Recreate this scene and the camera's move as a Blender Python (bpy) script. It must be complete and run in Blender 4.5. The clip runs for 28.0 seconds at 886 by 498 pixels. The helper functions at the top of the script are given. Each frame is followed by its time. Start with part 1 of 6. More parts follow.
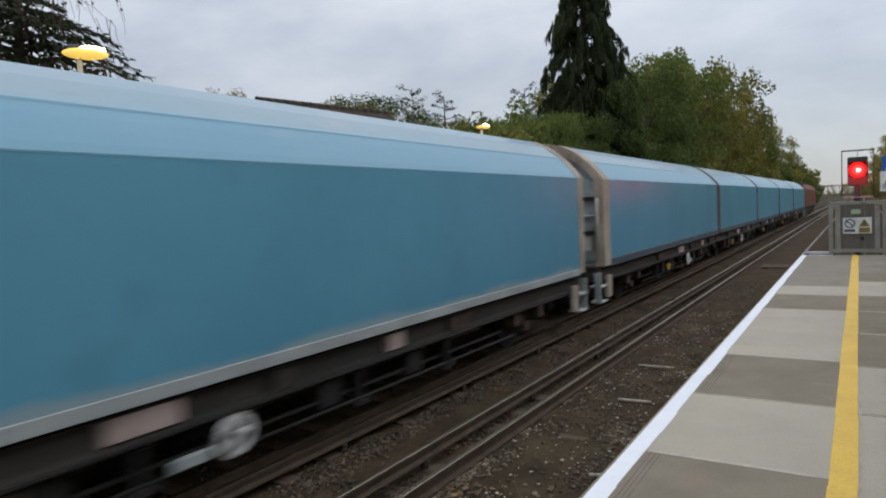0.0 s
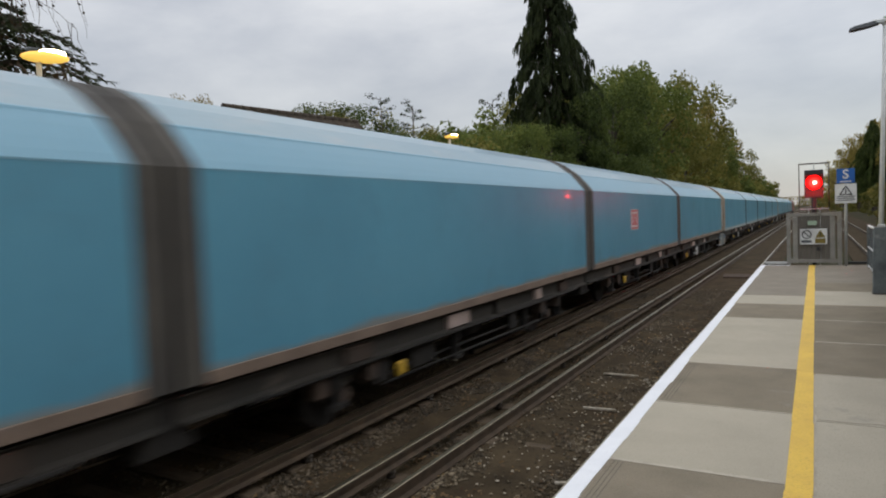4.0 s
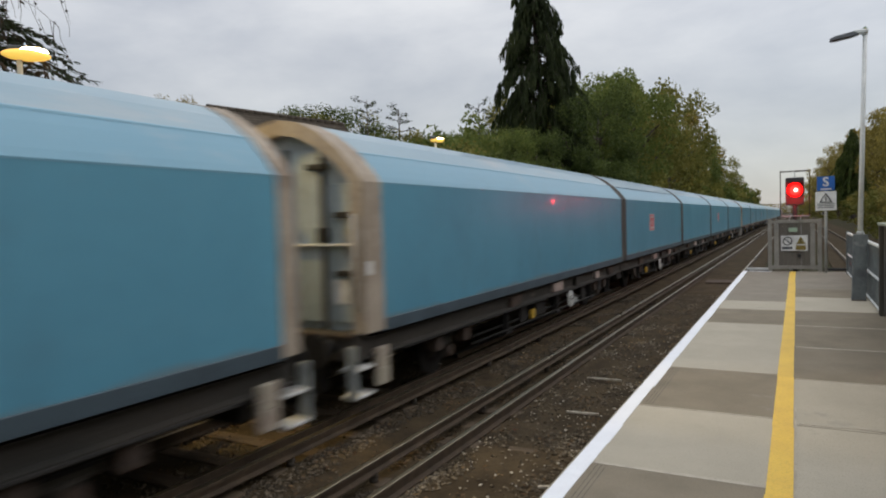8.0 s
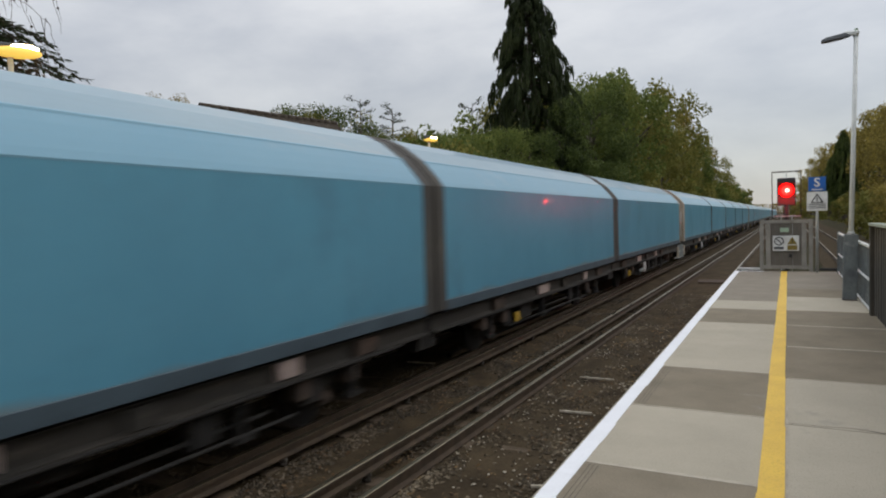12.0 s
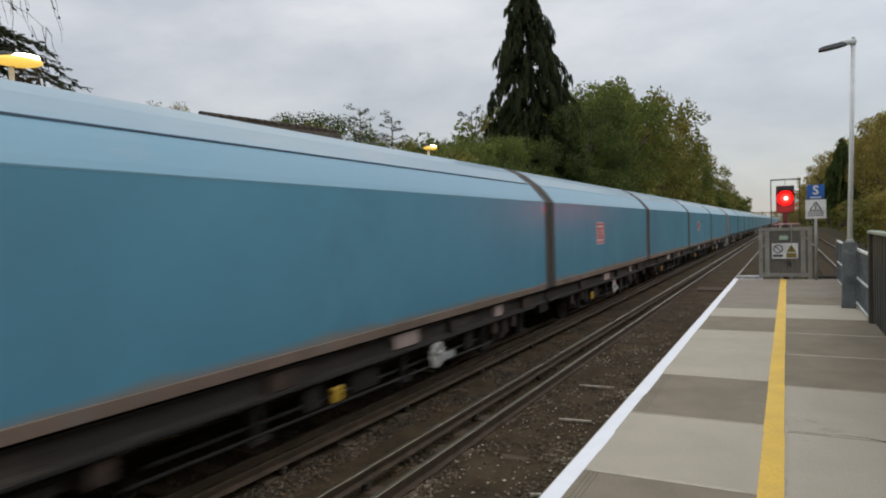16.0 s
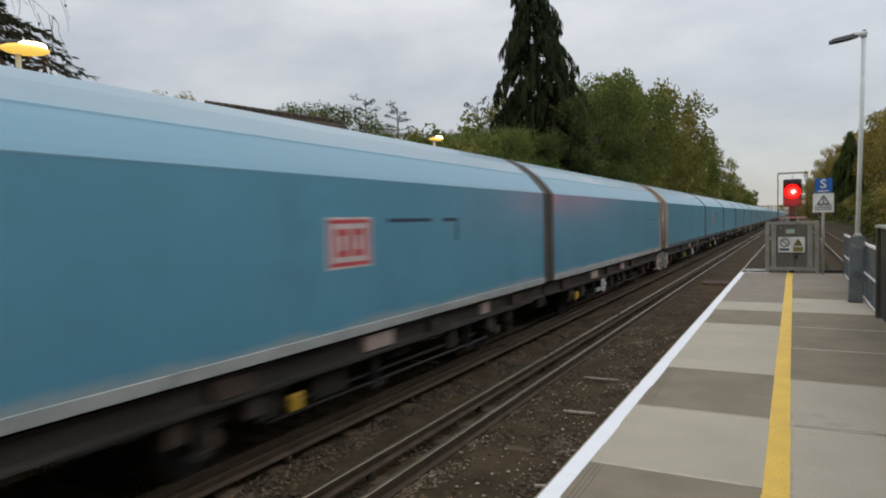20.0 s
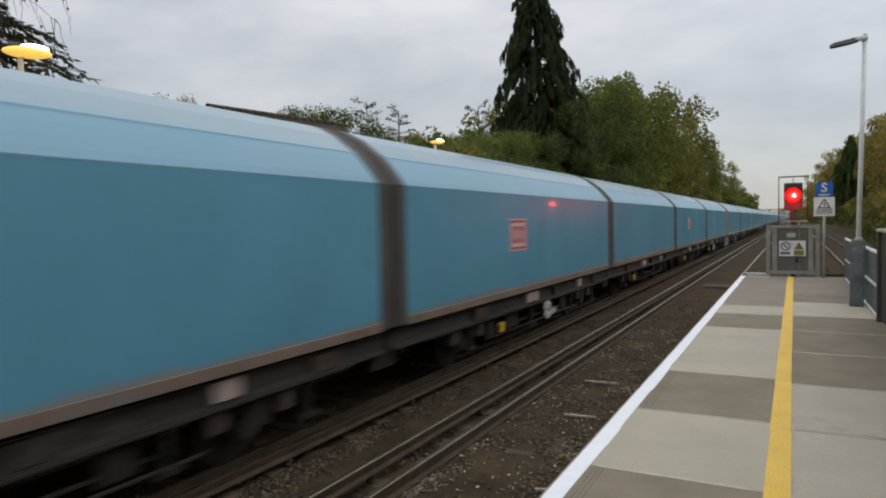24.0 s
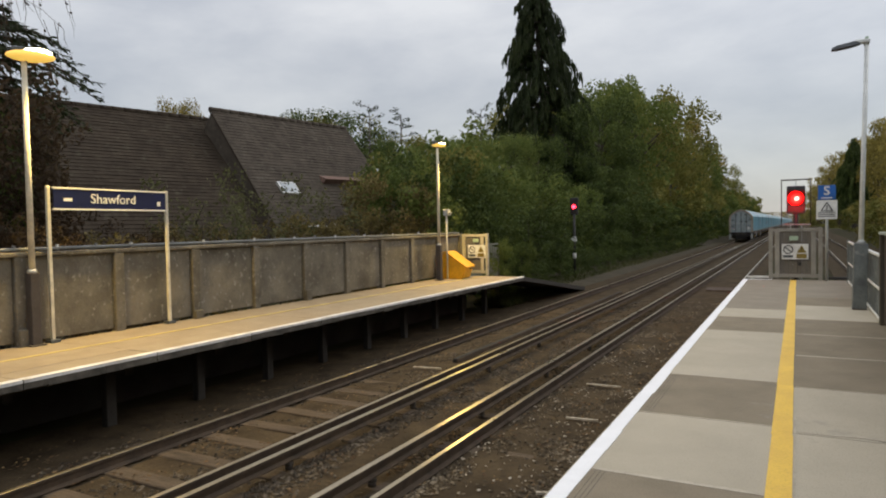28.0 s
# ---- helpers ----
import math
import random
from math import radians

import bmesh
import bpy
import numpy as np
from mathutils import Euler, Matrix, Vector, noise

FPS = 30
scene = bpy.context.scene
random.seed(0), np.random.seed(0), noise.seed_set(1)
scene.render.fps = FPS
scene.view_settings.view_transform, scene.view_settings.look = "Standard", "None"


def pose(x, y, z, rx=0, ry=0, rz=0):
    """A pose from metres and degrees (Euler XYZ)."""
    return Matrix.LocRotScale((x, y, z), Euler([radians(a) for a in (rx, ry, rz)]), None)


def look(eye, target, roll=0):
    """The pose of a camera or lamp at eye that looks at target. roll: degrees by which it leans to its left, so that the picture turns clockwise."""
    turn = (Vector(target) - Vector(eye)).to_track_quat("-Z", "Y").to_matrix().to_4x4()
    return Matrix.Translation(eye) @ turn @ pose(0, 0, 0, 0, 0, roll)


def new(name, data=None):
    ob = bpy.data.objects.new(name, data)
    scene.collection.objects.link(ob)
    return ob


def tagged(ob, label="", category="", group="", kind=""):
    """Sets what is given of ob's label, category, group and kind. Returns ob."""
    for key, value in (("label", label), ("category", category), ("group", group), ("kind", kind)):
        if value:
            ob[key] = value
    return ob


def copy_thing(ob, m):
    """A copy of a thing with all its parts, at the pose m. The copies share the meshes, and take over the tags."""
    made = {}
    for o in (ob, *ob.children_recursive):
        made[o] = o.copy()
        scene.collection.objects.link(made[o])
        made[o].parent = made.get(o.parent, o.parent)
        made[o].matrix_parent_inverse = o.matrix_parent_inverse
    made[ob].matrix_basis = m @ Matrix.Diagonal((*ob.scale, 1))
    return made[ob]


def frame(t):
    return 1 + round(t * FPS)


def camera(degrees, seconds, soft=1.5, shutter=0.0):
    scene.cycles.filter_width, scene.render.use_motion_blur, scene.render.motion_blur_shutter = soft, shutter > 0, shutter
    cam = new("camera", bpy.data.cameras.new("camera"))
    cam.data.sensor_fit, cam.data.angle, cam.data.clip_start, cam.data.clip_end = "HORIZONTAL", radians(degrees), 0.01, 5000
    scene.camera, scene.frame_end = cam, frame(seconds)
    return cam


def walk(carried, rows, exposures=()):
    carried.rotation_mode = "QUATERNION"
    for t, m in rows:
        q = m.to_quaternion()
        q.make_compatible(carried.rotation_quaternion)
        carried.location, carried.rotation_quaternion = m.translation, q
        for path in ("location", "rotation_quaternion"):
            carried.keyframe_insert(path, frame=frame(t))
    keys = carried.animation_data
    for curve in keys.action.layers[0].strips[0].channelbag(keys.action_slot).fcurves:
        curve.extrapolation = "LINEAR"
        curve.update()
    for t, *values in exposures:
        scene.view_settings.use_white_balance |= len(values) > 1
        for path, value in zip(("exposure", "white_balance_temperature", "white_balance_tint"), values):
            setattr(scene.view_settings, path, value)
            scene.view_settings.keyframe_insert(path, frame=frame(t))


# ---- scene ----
import collections


def aim(yaw, pitch, roll, x, y, z):
    """Camera pose: yaw to the left of the line's direction, pitch up, roll."""
    return Matrix.Translation((x, y, z)) @ Euler((radians(90 + pitch), 0, radians(yaw))).to_matrix().to_4x4() @ pose(0, 0, 0, 0, 0, roll)


cam = camera(67.774, 28.0, 2.0, 0.3)
walk(cam, [
    (0, aim(32.314, -3.324, -2.549, -0.017, 0.005, 1.706)),
    (0.5, aim(31.725, -3.283, -2.558, -0.014, 0.006, 1.706)),
    (1, aim(31.277, -3.172, -2.584, -0.008, 0.002, 1.710)),
    (1.5, aim(30.865, -3.106, -2.503, -0.012, 0.004, 1.709)),
    (2, aim(30.538, -2.987, -2.459, -0.010, 0.005, 1.709)),
    (2.5, aim(30.221, -2.903, -2.325, -0.012, 0.001, 1.706)),
    (3, aim(29.964, -2.808, -2.281, -0.007, 0.002, 1.703)),
    (3.5, aim(29.734, -2.742, -2.244, -0.002, 0.003, 1.708)),
    (5.5, aim(28.956, -2.395, -2.062, -0.001, 0.001, 1.705)),
    (6, aim(28.749, -2.402, -1.972, -0.005, 0.003, 1.703)),
    (6.5, aim(28.539, -2.457, -1.852, -0.006, 0.003, 1.706)),
    (7, aim(28.395, -2.476, -1.758, -0.005, 0.002, 1.706)),
    (7.5, aim(28.272, -2.438, -1.683, -0.009, 0.006, 1.702)),
    (8, aim(28.215, -2.359, -1.697, -0.004, 0.010, 1.701)),
    (8.5, aim(28.109, -2.290, -1.714, -0.002, 0.005, 1.704)),
    (9, aim(28.034, -2.233, -1.783, -0.001, 0.005, 1.701)),
    (9.5, aim(27.936, -2.233, -1.784, -0.000, 0.004, 1.702)),
    (10, aim(27.827, -2.233, -1.736, 0.000, 0.005, 1.701)),
    (10.5, aim(27.754, -2.231, -1.747, 0.002, 0.008, 1.701)),
    (11, aim(27.679, -2.298, -1.648, -0.004, 0.006, 1.700)),
    (11.5, aim(27.652, -2.374, -1.584, -0.007, 0.006, 1.702)),
    (12, aim(27.629, -2.418, -1.579, -0.007, 0.009, 1.700)),
    (12.5, aim(27.617, -2.394, -1.622, -0.005, 0.008, 1.700)),
    (14.5, aim(27.518, -1.937, -1.712, 0.010, 0.007, 1.704)),
    (15, aim(27.524, -1.858, -1.692, 0.009, 0.005, 1.702)),
    (15.5, aim(27.545, -1.787, -1.654, 0.006, 0.007, 1.702)),
    (16, aim(27.575, -1.733, -1.607, 0.003, 0.001, 1.700)),
    (16.5, aim(27.610, -1.745, -1.514, 0.003, -0.007, 1.701)),
    (17, aim(27.613, -1.830, -1.469, -0.002, -0.004, 1.702)),
    (17.5, aim(27.614, -1.973, -1.426, -0.005, -0.002, 1.697)),
    (18, aim(27.596, -2.145, -1.355, -0.012, 0.001, 1.698)),
    (18.5, aim(27.639, -2.283, -1.306, -0.012, 0.005, 1.695)),
    (19, aim(27.735, -2.395, -1.251, -0.018, 0.008, 1.697)),
    (19.5, aim(27.869, -2.453, -1.243, -0.022, 0.003, 1.698)),
    (20, aim(27.997, -2.471, -1.205, -0.015, 0.004, 1.697)),
    (20.5, aim(28.116, -2.446, -1.237, -0.019, -0.002, 1.697)),
    (21, aim(28.206, -2.396, -1.188, -0.019, -0.002, 1.700)),
    (21.5, aim(28.231, -2.315, -1.196, -0.018, -0.002, 1.696)),
    (23.5, aim(28.051, -2.268, -1.107, -0.015, -0.001, 1.700)),
    (24, aim(28.053, -2.214, -1.104, -0.014, -0.002, 1.700)),
    (24.5, aim(28.076, -2.080, -1.099, -0.010, -0.004, 1.696)),
    (25, aim(28.144, -1.909, -1.259, 0.004, -0.002, 1.700)),
    (25.5, aim(28.155, -1.772, -1.284, 0.009, -0.005, 1.697)),
    (26, aim(28.154, -1.725, -1.322, 0.009, -0.002, 1.699)),
    (26.5, aim(28.149, -1.746, -1.300, 0.007, -0.002, 1.701)),
    (27, aim(28.161, -1.800, -1.212, 0.002, -0.001, 1.697)),
    (27.5, aim(28.204, -1.875, -1.183, 0.004, -0.003, 1.700)),
    (28, aim(28.264, -1.926, -1.107, 0.000, -0.000, 1.697)),
], exposures=[(0.0, 0.03, 6130, 10), (1.0, 0.02, 6440, 10), (2.5, 0.02, 6500, 10), (28.0, 0.0, 6500, 10)])

# ---- world: overcast evening sky, one wide weak sun, two sodium lamps further down ----
SUN_EL, SUN_ROT = 34.0, 60.0
world = bpy.data.worlds.new("sky")
scene.world = world
world.use_nodes = True
wn, wl = world.node_tree.nodes, world.node_tree.links
wn.clear()


def wnode(kind, **kw):
    n = wn.new(kind)
    for k, v in kw.items():
        n.inputs[k].default_value = v
    return n


def build_world():
    out = wn.new("ShaderNodeOutputWorld")
    sky = wn.new("ShaderNodeTexSky")
    sky.sky_type, sky.sun_disc = "NISHITA", False
    sky.sun_elevation, sky.sun_rotation = radians(SUN_EL), radians(SUN_ROT)
    clear = wnode("ShaderNodeBackground", Strength=0.03)
    wl.new(sky.outputs[0], clear.inputs[0])
    tc = wn.new("ShaderNodeTexCoord")
    sep = wn.new("ShaderNodeSeparateXYZ")
    wl.new(tc.outputs["Generated"], sep.inputs[0])
    # overcast gradient: the zenith brighter than the horizon
    up = wn.new("ShaderNodeMath")
    up.operation, up.use_clamp = "MAXIMUM", True
    up.inputs[1].default_value = 0.0
    wl.new(sep.outputs["Z"], up.inputs[0])
    grad = wn.new("ShaderNodeMapRange")
    grad.inputs["To Min"].default_value, grad.inputs["To Max"].default_value = 0.372, 1.17
    wl.new(up.outputs[0], grad.inputs["Value"])
    # cloud layers, flattened towards the horizon
    mp = wn.new("ShaderNodeMapping")
    mp.inputs["Scale"].default_value = (1.0, 1.0, 2.6)
    mp.inputs["Rotation"].default_value = (0.05, 0.07, 0.4)
    wl.new(tc.outputs["Generated"], mp.inputs[0])
    cloud = wnode("ShaderNodeTexNoise", Scale=3.1, Detail=6.0, Roughness=0.55, Distortion=0.15)
    wl.new(mp.outputs[0], cloud.inputs["Vector"])
    ramp = wn.new("ShaderNodeValToRGB")
    ramp.color_ramp.elements[0].position, ramp.color_ramp.elements[1].position = 0.34, 0.66
    ramp.color_ramp.elements[0].color = (0.79, 0.805, 0.845, 1)
    ramp.color_ramp.elements[1].color = (1.14, 1.135, 1.13, 1)
    wl.new(cloud.outputs["Fac"], ramp.inputs[0])
    over = wn.new("ShaderNodeBackground")
    wl.new(ramp.outputs[0], over.inputs["Color"])
    wl.new(grad.outputs[0], over.inputs["Strength"])
    both = wn.new("ShaderNodeAddShader")
    wl.new(clear.outputs[0], both.inputs[0])
    wl.new(over.outputs[0], both.inputs[1])
    wl.new(both.outputs[0], out.inputs["Surface"])


build_world()
sun = new("sun", bpy.data.lights.new("sun", "SUN"))
sun.data.energy, sun.data.angle, sun.data.color = 0.45, radians(40), (1.0, 0.96, 0.9)
sun.matrix_world = look((0, 0, 60), (-math.sin(radians(SUN_ROT)) * 60, -math.cos(radians(SUN_ROT)) * 60, 60 - 60 * math.tan(radians(SUN_EL))))

# ---- plan, metres: z = 0 on the platforms, y along the line ----
RAIL = -0.915                 # rail top
EDGE = -1.39                  # near platform edge
LEDGE = -7.96                 # far platform edge
NEAR_L, NEAR_R = -3.634, -2.129   # near track, rail centres
FAR_L, FAR_R = -7.118, -5.613     # far track, rail centres
TRACK = -6.40                 # train centre line
WALL = -10.42                 # concrete wall behind the far platform
BED = -1.09                   # ballast


# ---- materials ----
def mat(name, col, rough=0.7, metal=0.0, col2=None, scale=6.0, fine=60.0, var=0.5, bump=0.15, bscale=None, coat=0.0,
        stain=None, stain_scale=1.2, stain_at=0.55, spec=0.5, stretch=(1, 1, 1), grime=0.5, splash=None):
    m = bpy.data.materials.new(name)
    m.use_nodes = True
    nt, ln = m.node_tree.nodes, m.node_tree.links
    b = nt["Principled BSDF"]
    b.inputs["Roughness"].default_value, b.inputs["Metallic"].default_value = rough, metal
    b.inputs["Specular IOR Level"].default_value = spec
    b.inputs["Coat Weight"].default_value = coat
    tc = nt.new("ShaderNodeTexCoord")
    oi = nt.new("ShaderNodeObjectInfo")
    mul = nt.new("ShaderNodeMath")
    mul.operation = "MULTIPLY"
    mul.inputs[1].default_value = 23.0
    ln.new(oi.outputs["Random"], mul.inputs[0])
    mp = nt.new("ShaderNodeMapping")
    mp.inputs["Scale"].default_value = stretch
    ln.new(tc.outputs["Object"], mp.inputs[0])

    def noise_tex(s, detail, rgh=0.6):
        n = nt.new("ShaderNodeTexNoise")
        n.noise_dimensions = "4D"
        n.inputs["Scale"].default_value, n.inputs["Detail"].default_value, n.inputs["Roughness"].default_value = s, detail, rgh
        ln.new(mp.outputs[0], n.inputs["Vector"])
        ln.new(mul.outputs[0], n.inputs["W"])
        return n

    def mix(fac, a, c):
        x = nt.new("ShaderNodeMix")
        x.data_type = "RGBA"
        for sock, v in ((0, fac), (6, a), (7, c)):
            if isinstance(v, (tuple, list)):
                x.inputs[sock].default_value = (*v, 1)
            elif isinstance(v, float):
                x.inputs[sock].default_value = v
            else:
                ln.new(v, x.inputs[sock])
        return x.outputs[2]

    def band(src, lo, hi):
        r = nt.new("ShaderNodeMapRange")
        r.inputs["From Min"].default_value, r.inputs["From Max"].default_value = lo, hi
        ln.new(src, r.inputs["Value"])
        return r.outputs[0]

    c2 = col2 or tuple(c * (1 - var * 0.6) for c in col)
    big, small = noise_tex(scale, 4.0), noise_tex(fine, 3.0)
    c = mix(band(big.outputs["Fac"], 0.35, 0.68), col, c2)
    dark = mix(grime, c, tuple(v * 0.45 for v in c2))
    c = mix(band(small.outputs["Fac"], 0.5, 0.8), c, dark)
    if stain:
        st = noise_tex(stain_scale, 5.0, 0.7)
        c = mix(band(st.outputs["Fac"], stain_at, stain_at + 0.16), c, stain)
    if splash:
        # track dust thrown up from the sill: ragged upper edge, colour and height given
        tint, z0, z1 = splash
        sp = nt.new("ShaderNodeSeparateXYZ")
        ln.new(tc.outputs["Object"], sp.inputs[0])
        wide = nt.new("ShaderNodeTexNoise")
        wide.noise_dimensions = "4D"
        wide.inputs["Scale"].default_value, wide.inputs["Detail"].default_value, wide.inputs["Roughness"].default_value = 0.9, 6.0, 0.68
        ln.new(tc.outputs["Object"], wide.inputs["Vector"])
        ln.new(mul.outputs[0], wide.inputs["W"])
        ht = nt.new("ShaderNodeMapRange")
        for i, v in enumerate((z0, z1, 0.36, -0.5)):
            ht.inputs[i + 1].default_value = v
        ln.new(sp.outputs["Z"], ht.inputs["Value"])
        add = nt.new("ShaderNodeMath")
        ln.new(ht.outputs[0], add.inputs[0])
        ln.new(wide.outputs["Fac"], add.inputs[1])
        amount = nt.new("ShaderNodeMath")
        amount.operation = "MULTIPLY"
        amount.inputs[1].default_value = 0.75
        ln.new(band(add.outputs[0], 0.62, 0.86), amount.inputs[0])
        c = mix(amount.outputs[0], c, tint)
    ln.new(c, b.inputs["Base Color"])
    if bump:
        bp = nt.new("ShaderNodeBump")
        bp.inputs["Strength"].default_value, bp.inputs["Distance"].default_value = bump, 0.02
        src = noise_tex(bscale, 4.0) if bscale else small
        ln.new(src.outputs["Fac"], bp.inputs["Height"])
        ln.new(bp.outputs[0], b.inputs["Normal"])
    rr = nt.new("ShaderNodeMapRange")
    rr.inputs["To Min"].default_value, rr.inputs["To Max"].default_value = max(rough - 0.1, 0.05), min(rough + 0.1, 1.0)
    ln.new(big.outputs["Fac"], rr.inputs["Value"])
    ln.new(rr.outputs[0], b.inputs["Roughness"])
    return m


def glow(name, col, strength):
    m = bpy.data.materials.new(name)
    m.use_nodes = True
    b = m.node_tree.nodes["Principled BSDF"]
    b.inputs["Base Color"].default_value = (*col, 1)
    b.inputs["Emission Color"].default_value = (*col, 1)
    b.inputs["Emission Strength"].default_value = strength
    return m


def leaf_mat(name, a, b2, c3, through_light=0.42, patch=0.55, each=0.45):
    """Foliage: three greens, one picked leaf by leaf, light passing through a little."""
    m = bpy.data.materials.new(name)
    m.use_nodes = True
    nt, ln = m.node_tree.nodes, m.node_tree.links
    b = nt["Principled BSDF"]
    g = nt.new("ShaderNodeNewGeometry")
    r = nt.new("ShaderNodeValToRGB")
    e = r.color_ramp.elements
    e[0].color, e[1].color = (*a, 1), (*c3, 1)
    e[1].position = 0.95
    k = e.new(0.55)
    k.color = (*b2, 1)
    tc = nt.new("ShaderNodeTexCoord")
    n = nt.new("ShaderNodeTexNoise")
    n.inputs["Scale"].default_value, n.inputs["Detail"].default_value = patch, 3.0
    ln.new(tc.outputs["Object"], n.inputs["Vector"])
    ad = nt.new("ShaderNodeMath")
    ad.operation = "MULTIPLY_ADD"
    ad.inputs[1].default_value = each
    ln.new(g.outputs["Random Per Island"], ad.inputs[0])
    mr = nt.new("ShaderNodeMapRange")
    for i, v in enumerate((0.3, 0.7, 0.0, 0.55)):
        mr.inputs[i + 1].default_value = v
    ln.new(n.outputs["Fac"], mr.inputs["Value"])
    ln.new(mr.outputs[0], ad.inputs[2])
    ln.new(ad.outputs[0], r.inputs[0])
    ln.new(r.outputs[0], b.inputs["Base Color"])
    b.inputs["Roughness"].default_value = 0.65
    b.inputs["Specular IOR Level"].default_value = 0.2
    tr = nt.new("ShaderNodeBsdfTranslucent")
    ln.new(r.outputs[0], tr.inputs["Color"])
    mx = nt.new("ShaderNodeMixShader")
    mx.inputs[0].default_value = through_light
    ln.new(b.outputs[0], mx.inputs[1])
    ln.new(tr.outputs[0], mx.inputs[2])
    ln.new(mx.outputs[0], nt["Material Output"].inputs["Surface"])
    return m


M = {}
for word, tint in (("", (0.20, 0.22, 0.21)), ("_pale", (0.34, 0.40, 0.40)), ("_brown", (0.27, 0.22, 0.165))):
    M["paint_blue" + word] = mat("wagon_blue_paint" + word, (0.120, 0.347, 0.480), 0.34, spec=0.5, col2=(0.100, 0.298, 0.422), scale=0.42, fine=7, var=0.2, bump=0.02, coat=0.06,
                                 stain=(0.098, 0.265, 0.37), stain_scale=0.75, stain_at=0.55, stretch=(0.2, 1.0, 0.7), grime=0.13, splash=(tint, 1.27, 1.62))
M["roof_blue"] = mat("wagon_roof_paint", (0.160, 0.345, 0.465), 0.38, col2=(0.185, 0.365, 0.475), scale=0.6, fine=12, var=0.2, bump=0.03, spec=0.45, coat=0.15,
                     stain=(0.28, 0.39, 0.455), stain_scale=0.8, stain_at=0.6, stretch=(1, 0.8, 1), grime=0.12)
M["roof_top"] = mat("weathered_roof_top", (0.27, 0.385, 0.45), 0.45, col2=(0.235, 0.365, 0.45), scale=0.7, fine=12, bump=0.03, spec=0.6, coat=0.3,
                    stain=(0.36, 0.41, 0.44), stain_scale=0.9, stain_at=0.56, stretch=(1, 0.6, 1), grime=0.2)
M["tan"] = mat("weathered_hoop", (0.47, 0.40, 0.32), 0.78, col2=(0.30, 0.24, 0.18), scale=2.2, fine=26, stain=(0.15, 0.095, 0.065), stain_scale=2.0, stain_at=0.55, stretch=(1, 1, 0.6))
M["brown_hoop"] = mat("dark_joint_hoop", (0.052, 0.048, 0.044), 0.8, col2=(0.088, 0.080, 0.068), scale=2, fine=24, stretch=(1, 1, 0.5), stain=(0.13, 0.12, 0.10), stain_scale=2, stain_at=0.62)
M["bellows"] = mat("black_bellows", (0.02, 0.02, 0.02), 0.85, scale=4)
M["solebar"] = mat("dirty_underframe", (0.028, 0.027, 0.024), 0.85, col2=(0.056, 0.048, 0.040), scale=1.5, fine=14, bump=0.4,
                   stain=(0.12, 0.10, 0.082), stain_scale=1.6, stain_at=0.57, stretch=(1, 0.55, 1.6))
M["gear_rust"] = mat("rusty_brake_gear", (0.085, 0.055, 0.04), 0.9, col2=(0.04, 0.032, 0.027), scale=4, fine=22, bump=0.4, stain=(0.14, 0.12, 0.10), stain_scale=3, stain_at=0.6)
M["cream_plate"] = mat("cream_plate_paint", (0.46, 0.42, 0.33), 0.7, col2=(0.36, 0.29, 0.24), scale=4, fine=20, stain=(0.2, 0.15, 0.11), stain_scale=4, stain_at=0.6)
M["notice_olive"] = mat("olive_notice_print", (0.26, 0.19, 0.035), 0.6, scale=4, bump=0)
M["patch_green"] = mat("pale_green_patch", (0.20, 0.40, 0.41), 0.5, col2=(0.15, 0.36, 0.42), scale=3, fine=9, bump=0.02)
M["plate_slate"] = mat("slate_blue_plate", (0.16, 0.22, 0.30), 0.6, scale=4, fine=20, stain=(0.3, 0.3, 0.3), stain_scale=4, stain_at=0.6)
M["under_dark"] = mat("brake_dust_steel", (0.013, 0.0125, 0.012), 0.9, col2=(0.026, 0.023, 0.020), scale=3, fine=25)
M["sill_pale"] = mat("pale_grey_sill", (0.42, 0.45, 0.44), 0.6, scale=1.5, fine=20, stain=(0.2, 0.22, 0.22), stain_at=0.6)
M["sill_brown"] = mat("brown_dusty_sill", (0.23, 0.17, 0.13), 0.8, scale=1.5, fine=20, stain=(0.14, 0.16, 0.18), stain_at=0.58)
M["sill_dark"] = mat("dark_slate_sill", (0.068, 0.102, 0.128), 0.6, scale=1.5, fine=20)
M["door_grey"] = mat("pale_blue_grey_door", (0.43, 0.50, 0.52), 0.55, col2=(0.25, 0.30, 0.31), scale=1.3, fine=14, stain=(0.19, 0.15, 0.09), stain_scale=1.1, stain_at=0.55, stretch=(2.4, 2.4, 0.7))
M["steel_white"] = mat("chipped_white_steel", (0.72, 0.72, 0.70), 0.55, scale=5, fine=30, stain=(0.25, 0.2, 0.16), stain_scale=4)
M["tag"] = mat("faded_pink_plate", (0.52, 0.41, 0.37), 0.7, scale=4, fine=25)
M["yellow_paint"] = mat("yellow_paint", (0.72, 0.45, 0.05), 0.6, scale=5, fine=40, stain=(0.35, 0.25, 0.08), stain_scale=5, stain_at=0.62)
M["loco_red"] = mat("loco_red_paint", (0.20, 0.062, 0.045), 0.5, scale=1, fine=12)
M["logo_red"] = mat("logo_red", (0.60, 0.085, 0.10), 0.5, scale=4, bump=0)
M["logo_white"] = mat("logo_white", (0.75, 0.66, 0.66), 0.5, scale=4, bump=0)
M["patch"] = mat("faded_patch_paint", (0.130, 0.358, 0.488), 0.4, col2=(0.118, 0.338, 0.475), scale=1.2, fine=9, bump=0.02, grime=0.1)
